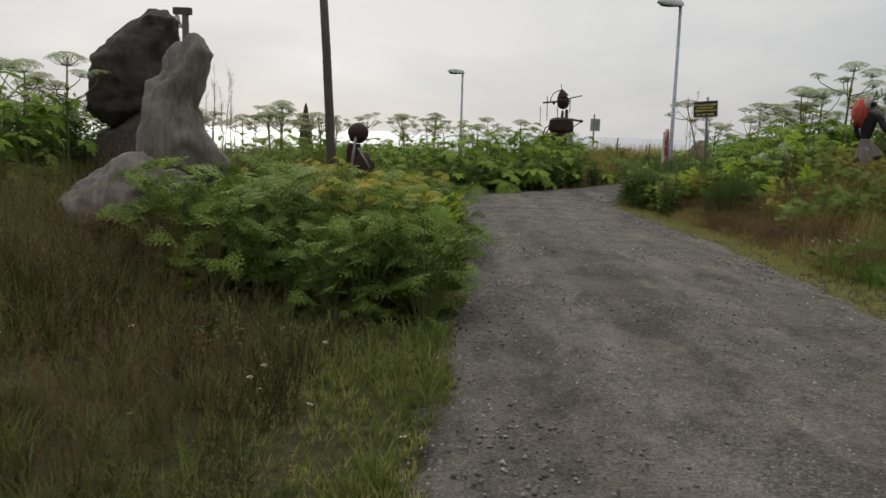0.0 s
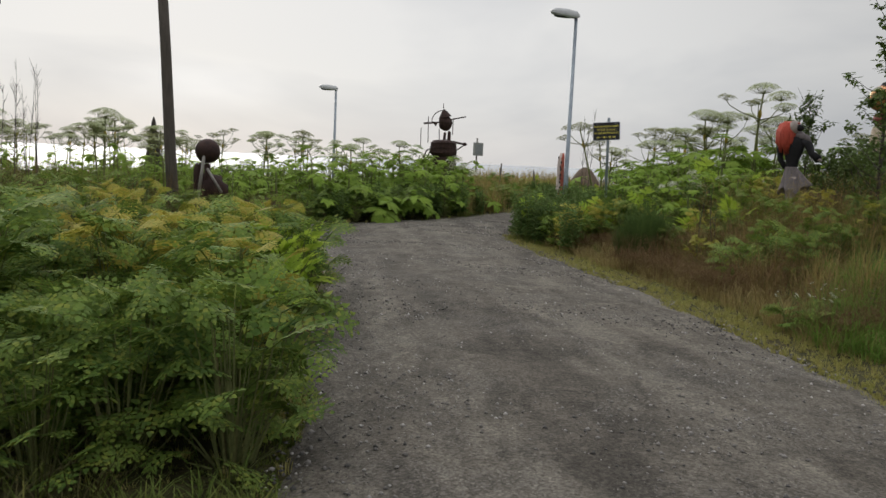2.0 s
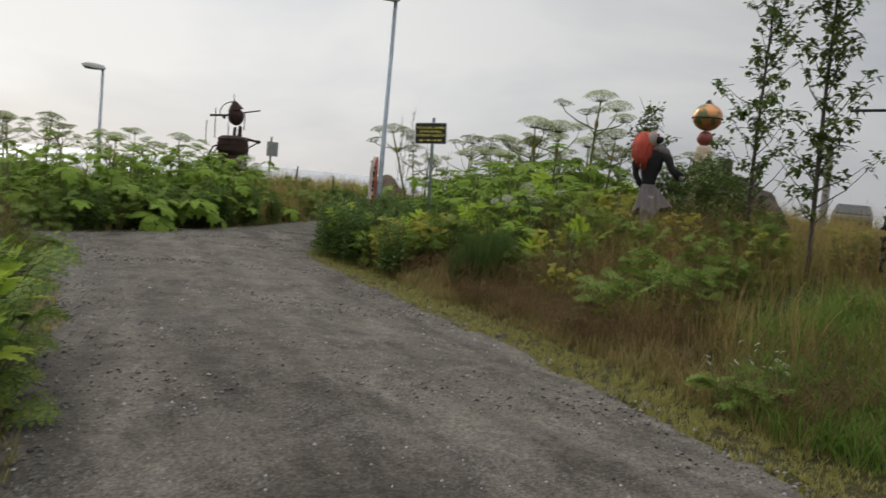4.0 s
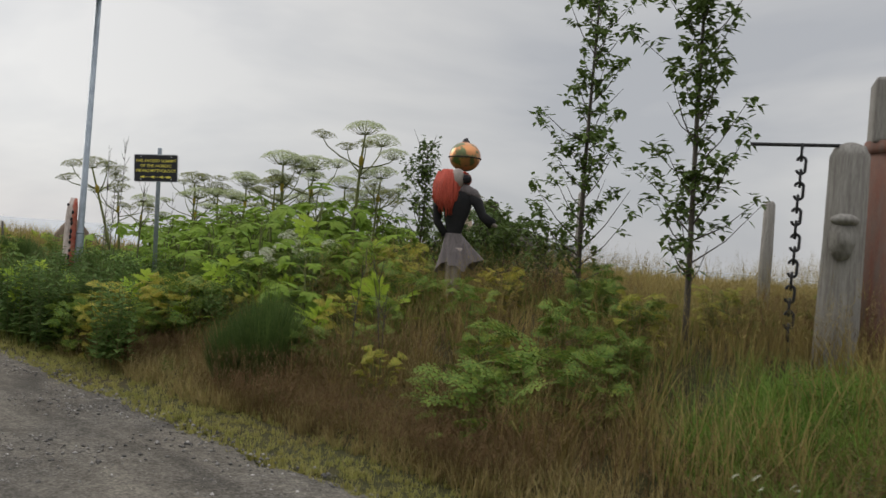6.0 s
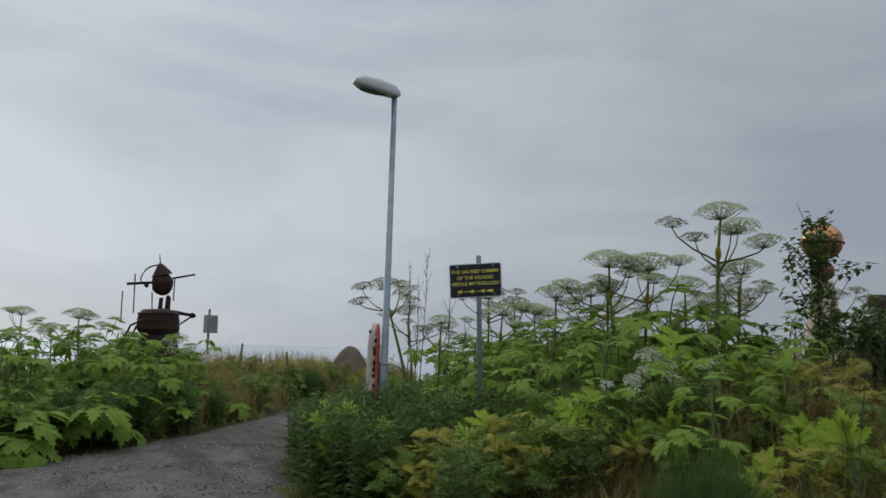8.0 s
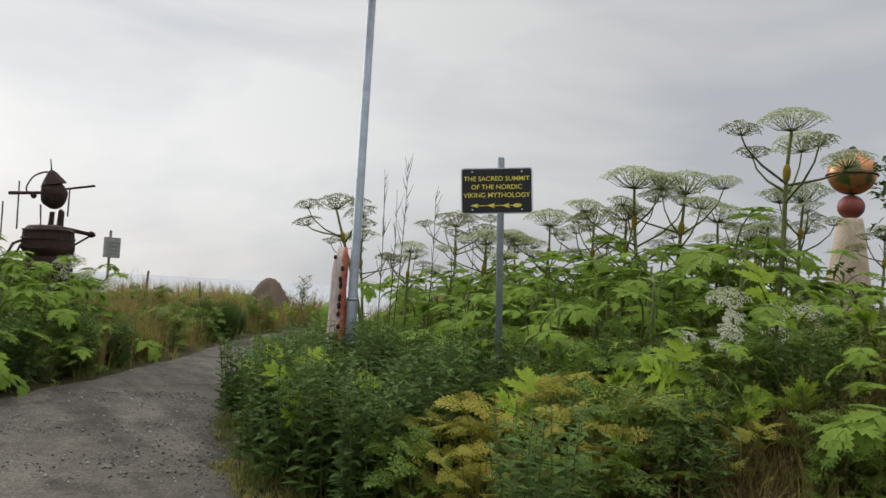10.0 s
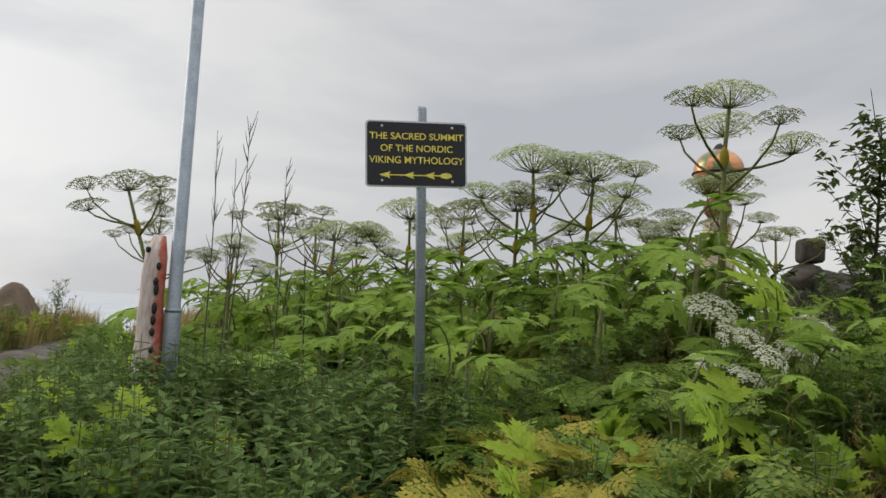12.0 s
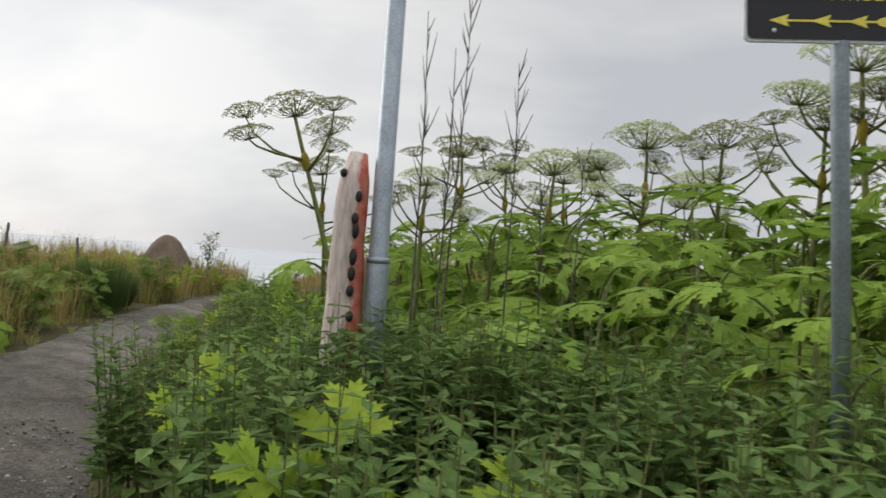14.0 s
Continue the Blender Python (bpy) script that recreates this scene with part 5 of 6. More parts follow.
# the one beside the lamp leans out over the road
foot_of = tops[1].matrix_basis.to_translation()
tops[1].matrix_basis = Matrix.Translation(foot_of) @ Matrix.Rotation(radians(13), 4, Vector((-0.66, -0.75, 0))) @ Matrix.Translation(-foot_of) @ tops[1].matrix_basis
for x, y in scatter(1, 52, 5.9, 10.6, 17.9, 24.6, 1.0, lambda x, y: x > 6.0 + 0.35 * (y - 20) and y > 17.6 + 0.3 * (x - 7), 0.48):
    leafy.put(x, y, None, 0.92 + 0.5 * ease(6.0, 8.2, x) * random.Random(x).uniform(0.7, 1.0))
for x, y in scatter(21, 54, 6.2, 11.0, 18.0, 25.0, 1.3, lambda x, y: x > 6.3 + 0.38 * (y - 19) and y > 17.6 + 0.25 * (x - 7), 0.52):
    high.put(x, y, None, 1.04 + 0.48 * float(ease(6.4, 8.4, x)) * random.Random(x).uniform(0.75, 1.0) - 0.04 * float(ease(20.5, 23, y)))
for x, y in scatter(22, 34, 5.9, 9.2, 19.6, 23.6, 1.1, lambda x, y: x > 6.0 + 0.40 * max(0, y - 20.5), 0.45):
    leafy.put(x, y, None, random.Random(x).uniform(1.15, 1.4))
for x, y in ((3.5, 28.5), (4.3, 28.7), (3.9, 28.1), (4.8, 29.1), (3.1, 29.0)):
    high.put(x, y, None, 1.45)
for x, y in scatter(2, 46, 4.4, 7.2, 18.2, 23.4, 0.30, lambda x, y: x - (4.1 + 0.42 * max(0, y - 20)) < 2.1 and (y < 20.3 or x - (4.2 + 0.42 * (y - 20)) > 0.75), 0.34):
    dark_nettles.put(x, y, None, random.Random(y).uniform(0.85, 1.15))
for x, y, s in ((6.3, 16.75, 0.8), (7.75, 16.55, 1.25), (4.55, 18.2, 0.75), (4.95, 18.75, 0.8), (5.9, 21.8, 1.1), (6.6, 22.8, 1.2), (5.55, 16.85, 0.8), (7.4, 24.2, 1.2), (6.3, 17.7, 0.9), (5.3, 17.9, 0.7)):
    limey.put(x, y, None, s, None, 0.22 * s if y > 18 else 0.08)
young = thing("young_hogweed", "young hogweed with bright lime-green leaves on a stalk", "plant", pose(0, 0, 0), "lime hogweed clumps")
for k, (yaw, lift, roll, s) in enumerate(((-28, 34, 4, 1.0), (48, 6, -38, 0.8), (-104, 2, 38, 0.8), (10, 14, -14, 0.7), (155, 0, 8, 0.7))):
    part("leaf", LIME[k % len(LIME)], None, young, at=pose(0, 0, 0.60 - 0.02 * k, lift, roll, yaw) @ Matrix.Scale(0.9 * s, 4))
part("stalk", Geo().tube([(0, 0, -0.05), (0.012, 0.01, 0.36), (0, 0, 0.68)], [0.014, 0.012, 0.010], 8), M_STEMG, young)
young_stock = Stock(young)
for x, y in ((5.25, 20.35), (5.5, 20.3), (5.15, 20.65), (5.75, 20.4), (5.35, 19.95), (5.9, 20.1), (5.65, 19.8)):
    dark_nettles.put(x, y, None, 1.12)
for x, y, s in ((-0.55, 8.3, 0.62), (-1.1, 7.9, 0.66), (-0.6, 9.3, 0.7), (-1.3, 8.8, 0.75), (-0.75, 10.2, 0.8), (-1.5, 9.8, 0.8)):
    dark_nettles.put(x, y, None, s * 1.15)
for x, y, s in ((4.67, 19.50, 0.98), (6.05, 17.0, 0.92), (4.42, 18.95, 0.72), (4.9, 20.75, 0.9), (5.3, 20.35, 0.85), (5.0, 19.0, 0.8), (5.25, 17.45, 0.9)):
    young_stock.put(x, y, 22 * math.sin(9 * x), s)
for x, y, s in ((5.05, 17.35, 1.1), (5.35, 17.7, 1.05), (4.85, 17.75, 0.95), (5.6, 17.35, 1.1), (5.3, 17.0, 0.95), (4.75, 17.2, 0.85), (5.7, 17.8, 1.0), (5.1, 18.05, 0.9), (5.9, 17.2, 0.9)):
    ferny_yellow.put(x, y, None, s)
for x, y, s in ((5.95, 17.75, 0.8), (5.0, 18.75, 0.5), (6.6, 18.1, 0.7), (5.6, 17.95, 0.75), (6.35, 17.45, 0.6)):
    yellowy.put(x, y, None, s)
for x, y in scatter(3, 26, 4.5, 8.2, 16.4, 18.4, 0.35, None, 0.36):
    (ferny if random.Random(x * 3).random() < 0.6 else dark_nettles).put(x, y, None, random.Random(y).uniform(0.7, 1.0))
for x, y, s in ((5.15, 14.6, 1.1), (5.35, 14.85, 1.05), (5.0, 14.9, 0.85), (8.5, 32.7, 1.25), (8.2, 33.2, 1.2), (8.9, 33.4, 1.15), (9.2, 33.9, 1.0)):
    brooms.put(x, y, None, s)
for x, y, s in ((5.3, 11.95, 0.95), (5.55, 12.2, 1.0), (5.9, 12.0, 1.0), (6.2, 12.3, 0.9), (6.5, 12.0, 0.8), (5.45, 12.5, 0.8)):
    ferns.put(x, y, None, s)

# single withered and young leaves that stand out at the front
for x, y in ((5.51, 19.07), (6.63, 18.29), (7.11, 18.03), (5.66, 19.16)):
    yellowy.put(x, y, None, 0.62, None, 0.30)
for x, y in ((7.36, 17.27), (4.93, 19.04)):
    young_stock.put(x, y, 15 * math.sin(7 * x), 1.15 if x > 6 else 0.62)

# yellow-green growth up the bank behind the broom
for x, y in scatter(43, 22, 5.9, 9.0, 14.4, 17.4, 0.8, lambda x, y: x < 6.6 + 0.9 * (y - 14.4) and math.hypot(x - 7.47, y - 14.68) > 0.7, 0.5):
    (ferny_yellow, limey, high)[int(3 * random.Random(x * 5).random())].put(x, y, None, random.Random(y).uniform(0.75, 1.05))

# the hedge across the bend, and the plants along the road beyond it
for x, y in scatter(4, 96, -6, 6.6, 21.7, 29.5, 0.4, lambda x, y: x < 1.0 + (y - 21.5) * 0.66, 0.52):
    (high if random.Random(y).random() < 0.72 else leafy).put(x, y, None, random.Random(x).uniform(1.05, 1.35) * (0.74 + 0.50 * math.exp(-((x - 1.5 - 0.25 * (y - 24)) / 2.2) ** 2)))
for x, y in scatter(5, 40, -9, 5.0, 22.6, 31, 0.9, lambda x, y: x < 0.6 + (y - 22) * 0.5, 0.8):
    tall(random.Random(y).choice((flower, flower, seedy)), x, y, random.Random(x).uniform(1.75, 2.2))
for x, y in scatter(6, 34, -1.0, 5.5, 21.3, 27.5, 0.25, lambda x, y: x > -0.4 + (y - 21.3) * 0.62, 0.45):
    (ferny if random.Random(y).random() < 0.35 else dark_nettles).put(x, y, None, random.Random(x).uniform(0.75, 1.1))
for x, y in scatter(7, 18, 5.5, 11.5, 29, 36.5, 0.4, lambda x, y: x < 7.0 + (y - 29) * 0.75, 0.6):
    ferny.put(x, y, None, random.Random(x).uniform(0.8, 1.2))
for x, y in scatter(8, 12, 9.5, 14.5, 36.5, 42.0, 0.4, lambda x, y: x < 12.0 + (y - 36) * 0.8, 0.7):
    limey.put(x, y, None, random.Random(x).uniform(0.9, 1.4))

# left of the road
for x, y in scatter(9, 38, -2.3, 0.1, 6.2, 11.4, 0.22, lambda x, y: x > -1.6 + 0.05 * y or y < 9.5, 0.34):
    pick = random.Random(x * 7).random()
    (ferny_yellow if pick > 0.90 else ferny).put(x, y, None, random.Random(x).uniform(0.8, 1.2))
for x, y in scatter(10, 9, -2.2, -0.3, 8.0, 11.5, 0.4, None, 0.5):
    ferny_yellow.put(x, y, None, random.Random(x).uniform(1.0, 1.25), None, 0.12)
for x, y, s in ((-0.02, 10.6, 1.2), (-0.25, 11.1, 1.2), (0.0, 9.8, 1.0), (-0.8, 12.0, 0.9), (-0.15, 11.6, 1.1), (-0.35, 10.2, 1.1), (-0.1, 9.2, 0.8)):
    limey.put(x, y, None, s, None, 0.16)
for x, y in scatter(11, 16, -5.5, -0.4, 12.5, 19.5, 0.4, None, 0.6):
    (ferny if random.Random(y).random() < 0.7 else dark_nettles).put(x, y, None, random.Random(x).uniform(0.6, 0.95))
for x, y in scatter(12, 44, -12, -5.0, 10.0, 22.0, 0.5, lambda x, y: x < -5.6 - (y - 16) * 0.05, 0.65):
    (high if random.Random(y).random() < 0.6 else dark_nettles).put(x, y, None, random.Random(x).uniform(1.1, 1.5))
for x, y in scatter(13, 26, -11, -3.2, 12.5, 26, 0.5, lambda x, y: not (-3.4 < x < -1 and y < 21) and (y > 17.5 or x < -5.3), 0.7):
    tall(random.Random(y).choice((flower, seedy)), x, y, random.Random(x).uniform(1.75, 2.3))
for x, y in scatter(14, 20, -6.5, -3.0, 15.5, 24.0, 0.5, None, 0.6):
    leafy.put(x, y, None, random.Random(x).uniform(0.8, 1.15))

# the dark thicket beside the stones
for x, y in scatter(41, 30, -9.5, -4.75, 9.6, 12.2, 0.5, lambda x, y: abs(x + 4.65) > 0.75 or y > 12.6, 0.42):
    (dark_nettles if random.Random(y).random() < 0.6 else high).put(x, y, None, random.Random(x).uniform(1.15, 1.5))
for x, y in scatter(42, 9, -9.5, -5.1, 10.6, 13.0, 0.5, None, 0.6):
    tall(random.Random(y).choice((flower, seedy)), x, y, random.Random(x).uniform(2.2, 2.6))

# white flowering umbels
def white_umbels(seed, heads, height, head=1.0):
    rnd = random.Random(seed)
    at = thing("white_umbel_plant", "wild plant with flat white flower umbels", "flower", pose(0, 0, 0), "white umbel plants")
    for i in range(heads):
        a, r = rnd.uniform(0, math.tau), rnd.uniform(0.05, 0.22)
        h = height * rnd.uniform(0.82, 1.0)
        tip = Vector((r * math.cos(a), r * math.sin(a), h))
        part("stem", Geo().tube([(0, 0, 0), (tip.x * 0.3, tip.y * 0.3, h * 0.6), tip], [0.006, 0.005, 0.003], 5), M_STEMG, at)
        part("umbel", WHITES[i % 2], None, at, at=Matrix.Translation(tip) @ Matrix.Rotation(radians(rnd.uniform(18, 46)), 4, Vector((0.8, -0.6, 0))) @ pose(0, 0, 0, rnd.uniform(-12, 12), rnd.uniform(-12, 12), 0) @ Matrix.Scale(head * rnd.uniform(0.9, 1.3), 4))
    lv = Geo()
    for i in range(9):
        frond(lv, Vector((0, 0, height * rnd.uniform(0.05, 0.5))), rnd.uniform(0, 360), rnd.uniform(30, 70), -30, 0.32)
    joined("foliage", lv, M_FERNY, at)
    return at


whites = Stock(white_umbels(1, 2, 1.0, 1.35), white_umbels(2, 3, 1.0, 1.05))
for x, y, top in ((7.55, 17.0, 1.40), (6.95, 17.1, 1.38), (7.2, 17.5, 1.48), (6.6, 17.2, 1.24), (4.3, 29.0, 1.5), (4.7, 28.6, 1.3)):
    whites.put(x, y, 12 * math.sin(5 * x), (top - land1(x, y)) / 1.0)
small_whites = Stock(white_umbels(3, 5, 0.5, 0.22))
for x, y in ((4.6, 9.75), (4.85, 9.5), (5.15, 9.95)):
    small_whites.put(x, y, None, 0.85)


# ---- two slender trees, a low shrub, bare twigs ----
def tree(x, y, height, seed, label, lean=0.0, first=0.22, leafs=1.0, radius=0.035):
    rnd = random.Random(seed)
    at = thing("young_tree", label, "tree", pose(x, y, land1(x, y) - 0.05), "slender young trees")
    trunk, limbs, crown = Geo(), Geo(), Geo()
    spine = [Vector((lean * t * height + 0.03 * math.sin(5 * t + seed), 0.03 * math.cos(4 * t + seed), height * t)) for t in np.linspace(0, 1, 12)]
    trunk.tube(spine, [radius * (1 - 0.85 * t) + 0.003 for t in np.linspace(0, 1, 12)], 9)

    def leaves_at(p, d, n):
        for _ in range(n):
            lance(crown, p + Vector((rnd.uniform(-0.05, 0.05), rnd.uniform(-0.05, 0.05), rnd.uniform(-0.05, 0.05))), rnd.uniform(0, 360), rnd.uniform(-50, 40), rnd.uniform(0.065, 0.11), rnd.uniform(0.022, 0.034))

    count = int(height * 12) + 6
    for i in range(count):
        t = first + (1 - first) * (i + rnd.random()) / count
        k = min(int(t * 11), 10)
        p = spine[k].lerp(spine[k + 1], t * 11 - k)
        a = i * 2.4 + rnd.uniform(-0.5, 0.5)
        ln = (0.50 * (1 - t) + 0.30) * rnd.uniform(0.4, 1.25)
        d = Vector((math.cos(a), math.sin(a), rnd.uniform(0.5, 1.3))).normalized()
        mid = p + d * ln * 0.5 + Vector((0, 0, -0.03))
        tip = p + d * ln + Vector((0, 0, 0.05))
        limbs.tube([p, mid, tip], [0.009 * (1.1 - t) + 0.002, 0.005, 0.002], 4, 0, False)
        if rnd.random() < 0.16:
            continue
        for j in range(5):
            q = p.lerp(mid, 0.4 + j * 0.15) if j < 3 else mid.lerp(tip, (j - 2) / 2)
            e = Vector((rnd.uniform(-1, 1), rnd.uniform(-1, 1), rnd.uniform(-0.3, 0.9))).normalized() * rnd.uniform(0.06, 0.16)
            limbs.tube([q, q + e], [0.0025, 0.0012], 3, 0, False)
            leaves_at(q + e * 0.8, e, int(rnd.uniform(3, 8) * leafs))
        leaves_at(tip, d, int(6 * leafs))
    part("trunk", trunk, M_WOODPOLE, at, smooth=True)
    joined("branchwork", limbs, M_WOODPOLE, at)
    joined("crown", crown, M_TREE, at)


tree(8.09, 13.34, 4.1, 4, "slender young tree with small dark leaves and gaps", -0.012, leafs=1.5, first=0.10, radius=0.028)
tree(7.36, 11.72, 4.3, 9, "slender young tree with sparse leaves and bare twigs", -0.004, leafs=1.35, first=0.14, radius=0.026)
tree(8.6, 14.2, 1.0, 15, "low dark-leaved shrub at the foot of the trees", 0.0, 0.05, 1.2, 0.02)
for k, (sx, sy, sh) in enumerate(((9.0, 15.2, 1.0), (9.7, 16.0, 1.1), (10.3, 16.7, 1.25), (10.9, 17.3, 1.3), (10.2, 17.4, 1.2), (11.5, 17.6, 1.1), (9.3, 16.5, 1.0))):
    tree(sx, sy, sh, 16 + k, "low dark-leaved shrub in dry grass", 0.0, 0.03, 1.7, 0.02)
tree(9.27, 17.13, 3.0 - land1(9.27, 17.13), 18, "slim leafy sapling behind the tall hogweeds", 0.0, 0.12, 1.25, 0.02)




def bare_stalks(x, y, seed, count, height, label, spread=0.35):
    rnd = random.Random(seed)
    at = thing("dead_stalks", label, "plant", pose(x, y, land1(x, y)), "dead stalks")
    for _ in range(count):
        geo = Geo()
        bx, by, h = rnd.uniform(-spread, spread), rnd.uniform(-spread, spread), height * rnd.uniform(0.75, 1.05)
        lx, ly = rnd.uniform(-0.12, 0.12), rnd.uniform(-0.12, 0.12)
        spine = [Vector((bx + lx * t + 0.012 * math.sin(7 * t + h), by + ly * t, h * t)) for t in np.linspace(0, 1, 9)]
        geo.tube(spine, [0.009 - 0.007 * t for t in np.linspace(0, 1, 9)], 5)
        for i in range(int(h * 6)):
            t = rnd.uniform(0.55, 0.98)
            k = min(int(t * 8), 7)
            p = spine[k].lerp(spine[k + 1], t * 8 - k)
            a = rnd.uniform(0, math.tau)
            d = Vector((math.cos(a) * 0.45, math.sin(a) * 0.45, 1)).normalized() * rnd.uniform(0.08, 0.26)
            geo.tube([p, p + d * 0.5 + Vector((0, 0, -0.01)), p + d], [0.004, 0.003, 0.0012], 4, 0, False)
        part("stalk", geo, M_WOODPOLE, at)
    return at


bare_stalks(6.35, 20.85, 1, 3, 2.65, "tall dead branching stalks among hogweeds", 0.22)
bare_stalks(6.75, 20.5, 2, 3, 2.35, "tall dead branching stalks among hogweeds", 0.25)
bare_stalks(-4.95, 17.6, 3, 9, 2.35, "pale bare dead shrub behind the stones", 0.5)
tree(13.75, 40.0, 1.55, 41, "thin half-bare shrub beside the boulder", 0.0, 0.05, 0.7, 0.02)
bare_stalks(5.7, 14.0, 5, 3, 0.95, "pale dry stalks in the grass", 0.3)


# ---- grass ----
def grass(name, label, seed, count, x0, x1, y0, y1, height, width, mat, margin=0.05, keep=None, droop=0.7, group="grass", tuft=14, patchy=0.75):
    """Many bent blades in one mesh."""
    rng = np.random.default_rng(seed)
    many = count // tuft * 4
    x, y = rng.uniform(x0, x1, many), rng.uniform(y0, y1, many)
    ok = road_gap(x, y) > margin + 0.10 * wave(x, y, 0.5)
    ok &= rng.uniform(0, 1, many) < 1.2 - patchy + patchy * wave(x + seed * 3, y, 0.7)
    if keep is not None:
        ok &= keep(x, y)
    x, y = x[ok][:count // tuft], y[ok][:count // tuft]
    lush = np.repeat(rng.uniform(0.55, 1.2, len(x)), tuft)
    x, y = np.repeat(x, tuft), np.repeat(y, tuft)
    n = len(x)
    a = rng.uniform(0, 2 * np.pi, n)
    r = height * 0.16 * np.sqrt(rng.uniform(0, 1, n)) * np.repeat(rng.uniform(0.6, 2.0, n // tuft), tuft)
    x, y = x + r * np.cos(a), y + r * np.sin(a)
    a, b = a + rng.normal(0, 0.7, n), rng.normal(0, 1, n)
    z = land(x, y) - 0.02
    h = height * rng.uniform(0.5, 1.1, n) * lush * (0.85 + 0.3 * wave(x, y, 1.3))
    out = h * droop * rng.uniform(0.15, 1.25, n)
    dx, dy = np.cos(a), np.sin(a)
    sx, sy = -np.sin(a + b * 0.4) * width, np.cos(a + b * 0.4) * width
    base = np.stack([x, y, z], 1)
    side = np.stack([sx, sy, np.zeros(n)], 1)
    def up(t, o, k):
        return base + np.stack([dx * out * o, dy * out * o, h * t], 1)
    p1, p2, p3 = up(0.5, 0.22, 1), up(0.82, 0.58, 1), up(0.97, 1.0, 1)
    v = np.stack([base - side, base + side, p1 - side * 0.8, p1 + side * 0.8, p2 - side * 0.45, p2 + side * 0.45, p3], 1).reshape(-1, 3)
    t = np.array([(0, 1, 3), (0, 3, 2), (2, 3, 5), (2, 5, 4), (4, 5, 6)])
    tris = (np.arange(n)[:, None, None] * 7 + t[None]).reshape(-1, 3)
    ob = new(name, tri_mesh(name, v, tris, mat))
    return tagged(ob, label, "grass", group, "stuff")


def seed_heads(name, label, seed, count, x0, x1, y0, y1, height, mat, margin=0.3, keep=None):
    """Thin stems that carry loose feathery seed heads."""
    rng = np.random.default_rng(seed)
    x, y = rng.uniform(x0, x1, count * 5), rng.uniform(y0, y1, count * 5)
    ok = (road_gap(x, y) > margin) & (rng.uniform(0, 1, len(x)) < 0.25 + 1.1 * wave(x + seed, y, 0.8))
    if keep is not None:
        ok &= keep(x, y)
    x, y = x[ok][:count], y[ok][:count]
    n = len(x)
    h = height * rng.uniform(0.6, 1.12, n)
    base = np.stack([x, y, land(x, y)], 1)
    lean = np.stack([rng.normal(0, 0.18, n), rng.normal(0, 0.18, n), np.ones(n)], 1)
    top = base + lean * h[:, None]
    a = rng.uniform(0, 2 * np.pi, n)
    side = np.stack([np.cos(a), np.sin(a), np.zeros(n)], 1) * 0.0016
    vs, ts = [np.stack([base - side, base + side, top], 1)], [np.array([[0, 1, 2]])]
    for k in range(11):
        t = 0.76 + 0.24 * k / 11
        p = base + lean * (h * t)[:, None]
        e = rng.uniform(0, 2 * np.pi, n)
        ln = (0.030 * (1.15 - k / 11)) * rng.uniform(0.6, 1.3, n)
        d = np.stack([np.cos(e) * ln, np.sin(e) * ln, ln * 0.9], 1)
        s = np.stack([-np.sin(e), np.cos(e), np.zeros(n)], 1) * 0.0042
        vs.append(np.stack([p, p + d * 0.6 + s, p + d], 1))
    v = np.stack(vs, 1).reshape(-1, 3)
    tris = np.arange(len(v)).reshape(-1, 3)
    ob = new(name, tri_mesh(name, v, tris, mat))
    return tagged(ob, label, "grass", "grass", "stuff")


left = lambda x, y: (x < 0.6) & (y < 21)  # noqa: E731
right = lambda x, y: x > 3.5  # noqa: E731
grass("meadow_grass", "mixed green grass on the roadside verge", 1, 15000, -6, 0.2, 0.6, 7.5, 0.28, 0.0044, M_GRASS, 0.02, left, 1.15)
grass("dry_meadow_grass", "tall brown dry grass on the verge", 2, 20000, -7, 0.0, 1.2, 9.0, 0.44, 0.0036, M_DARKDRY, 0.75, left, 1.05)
seed_heads("seeding_grass", "reddish brown seed heads over the verge", 3, 4200, -7, -0.7, 1.8, 8.5, 0.66, M_RED, 0.9, left)
grass("mossy_verge", "dense short green grass beside the gravel", 20, 30000, -1.9, 0.2, 1.6, 8.0, 0.075, 0.0030, M_GRASS, -0.04, lambda x, y: (x < 0.4) & (x > -1.9 + 0.12 * y), tuft=10)
grass("short_verge_grass", "short yellow-green grass along the road edge", 4, 30000, -1.3, 0.4, 0.8, 20.5, 0.11, 0.0028, M_LAWN, -0.06, left)
grass("tall_verge_grass", "mixed tall grass round the stones", 5, 22000, -9, 0.3, 7.5, 21, 0.55, 0.0042, M_GRASS, 0.25, left)
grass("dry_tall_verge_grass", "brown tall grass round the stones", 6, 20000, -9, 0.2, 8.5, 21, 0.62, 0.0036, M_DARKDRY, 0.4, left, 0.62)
seed_heads("brown_seeding_grass", "brown seed heads round the stones", 7, 3500, -8, 0.1, 9, 21, 0.85, M_RED, 0.4, left)
grass("lawn_edge", "short yellow-green grass strip beside the gravel", 8, 84000, 3.7, 5.2, 3, 20, 0.09, 0.0028, M_LAWN, -0.12, lambda x, y: (x < 5.3) & (x > 3.4), patchy=0.3)
grass("dry_bank_grass", "dry brown grass on the bank", 9, 30000, 4.6, 14, 6.5, 19, 0.56, 0.0040, M_DRY, 1.15, right, 0.62)
seed_heads("red_bank_grass", "reddish seed heads on the bank", 10, 6500, 4.6, 9, 9.5, 17.5, 0.48, M_RED, 0.65, right)
seed_heads("low_red_grass", "low reddish tan seed heads near the road edge", 23, 6500, 4.55, 6.0, 9.0, 17.6, 0.30, M_RED, 0.55, right)
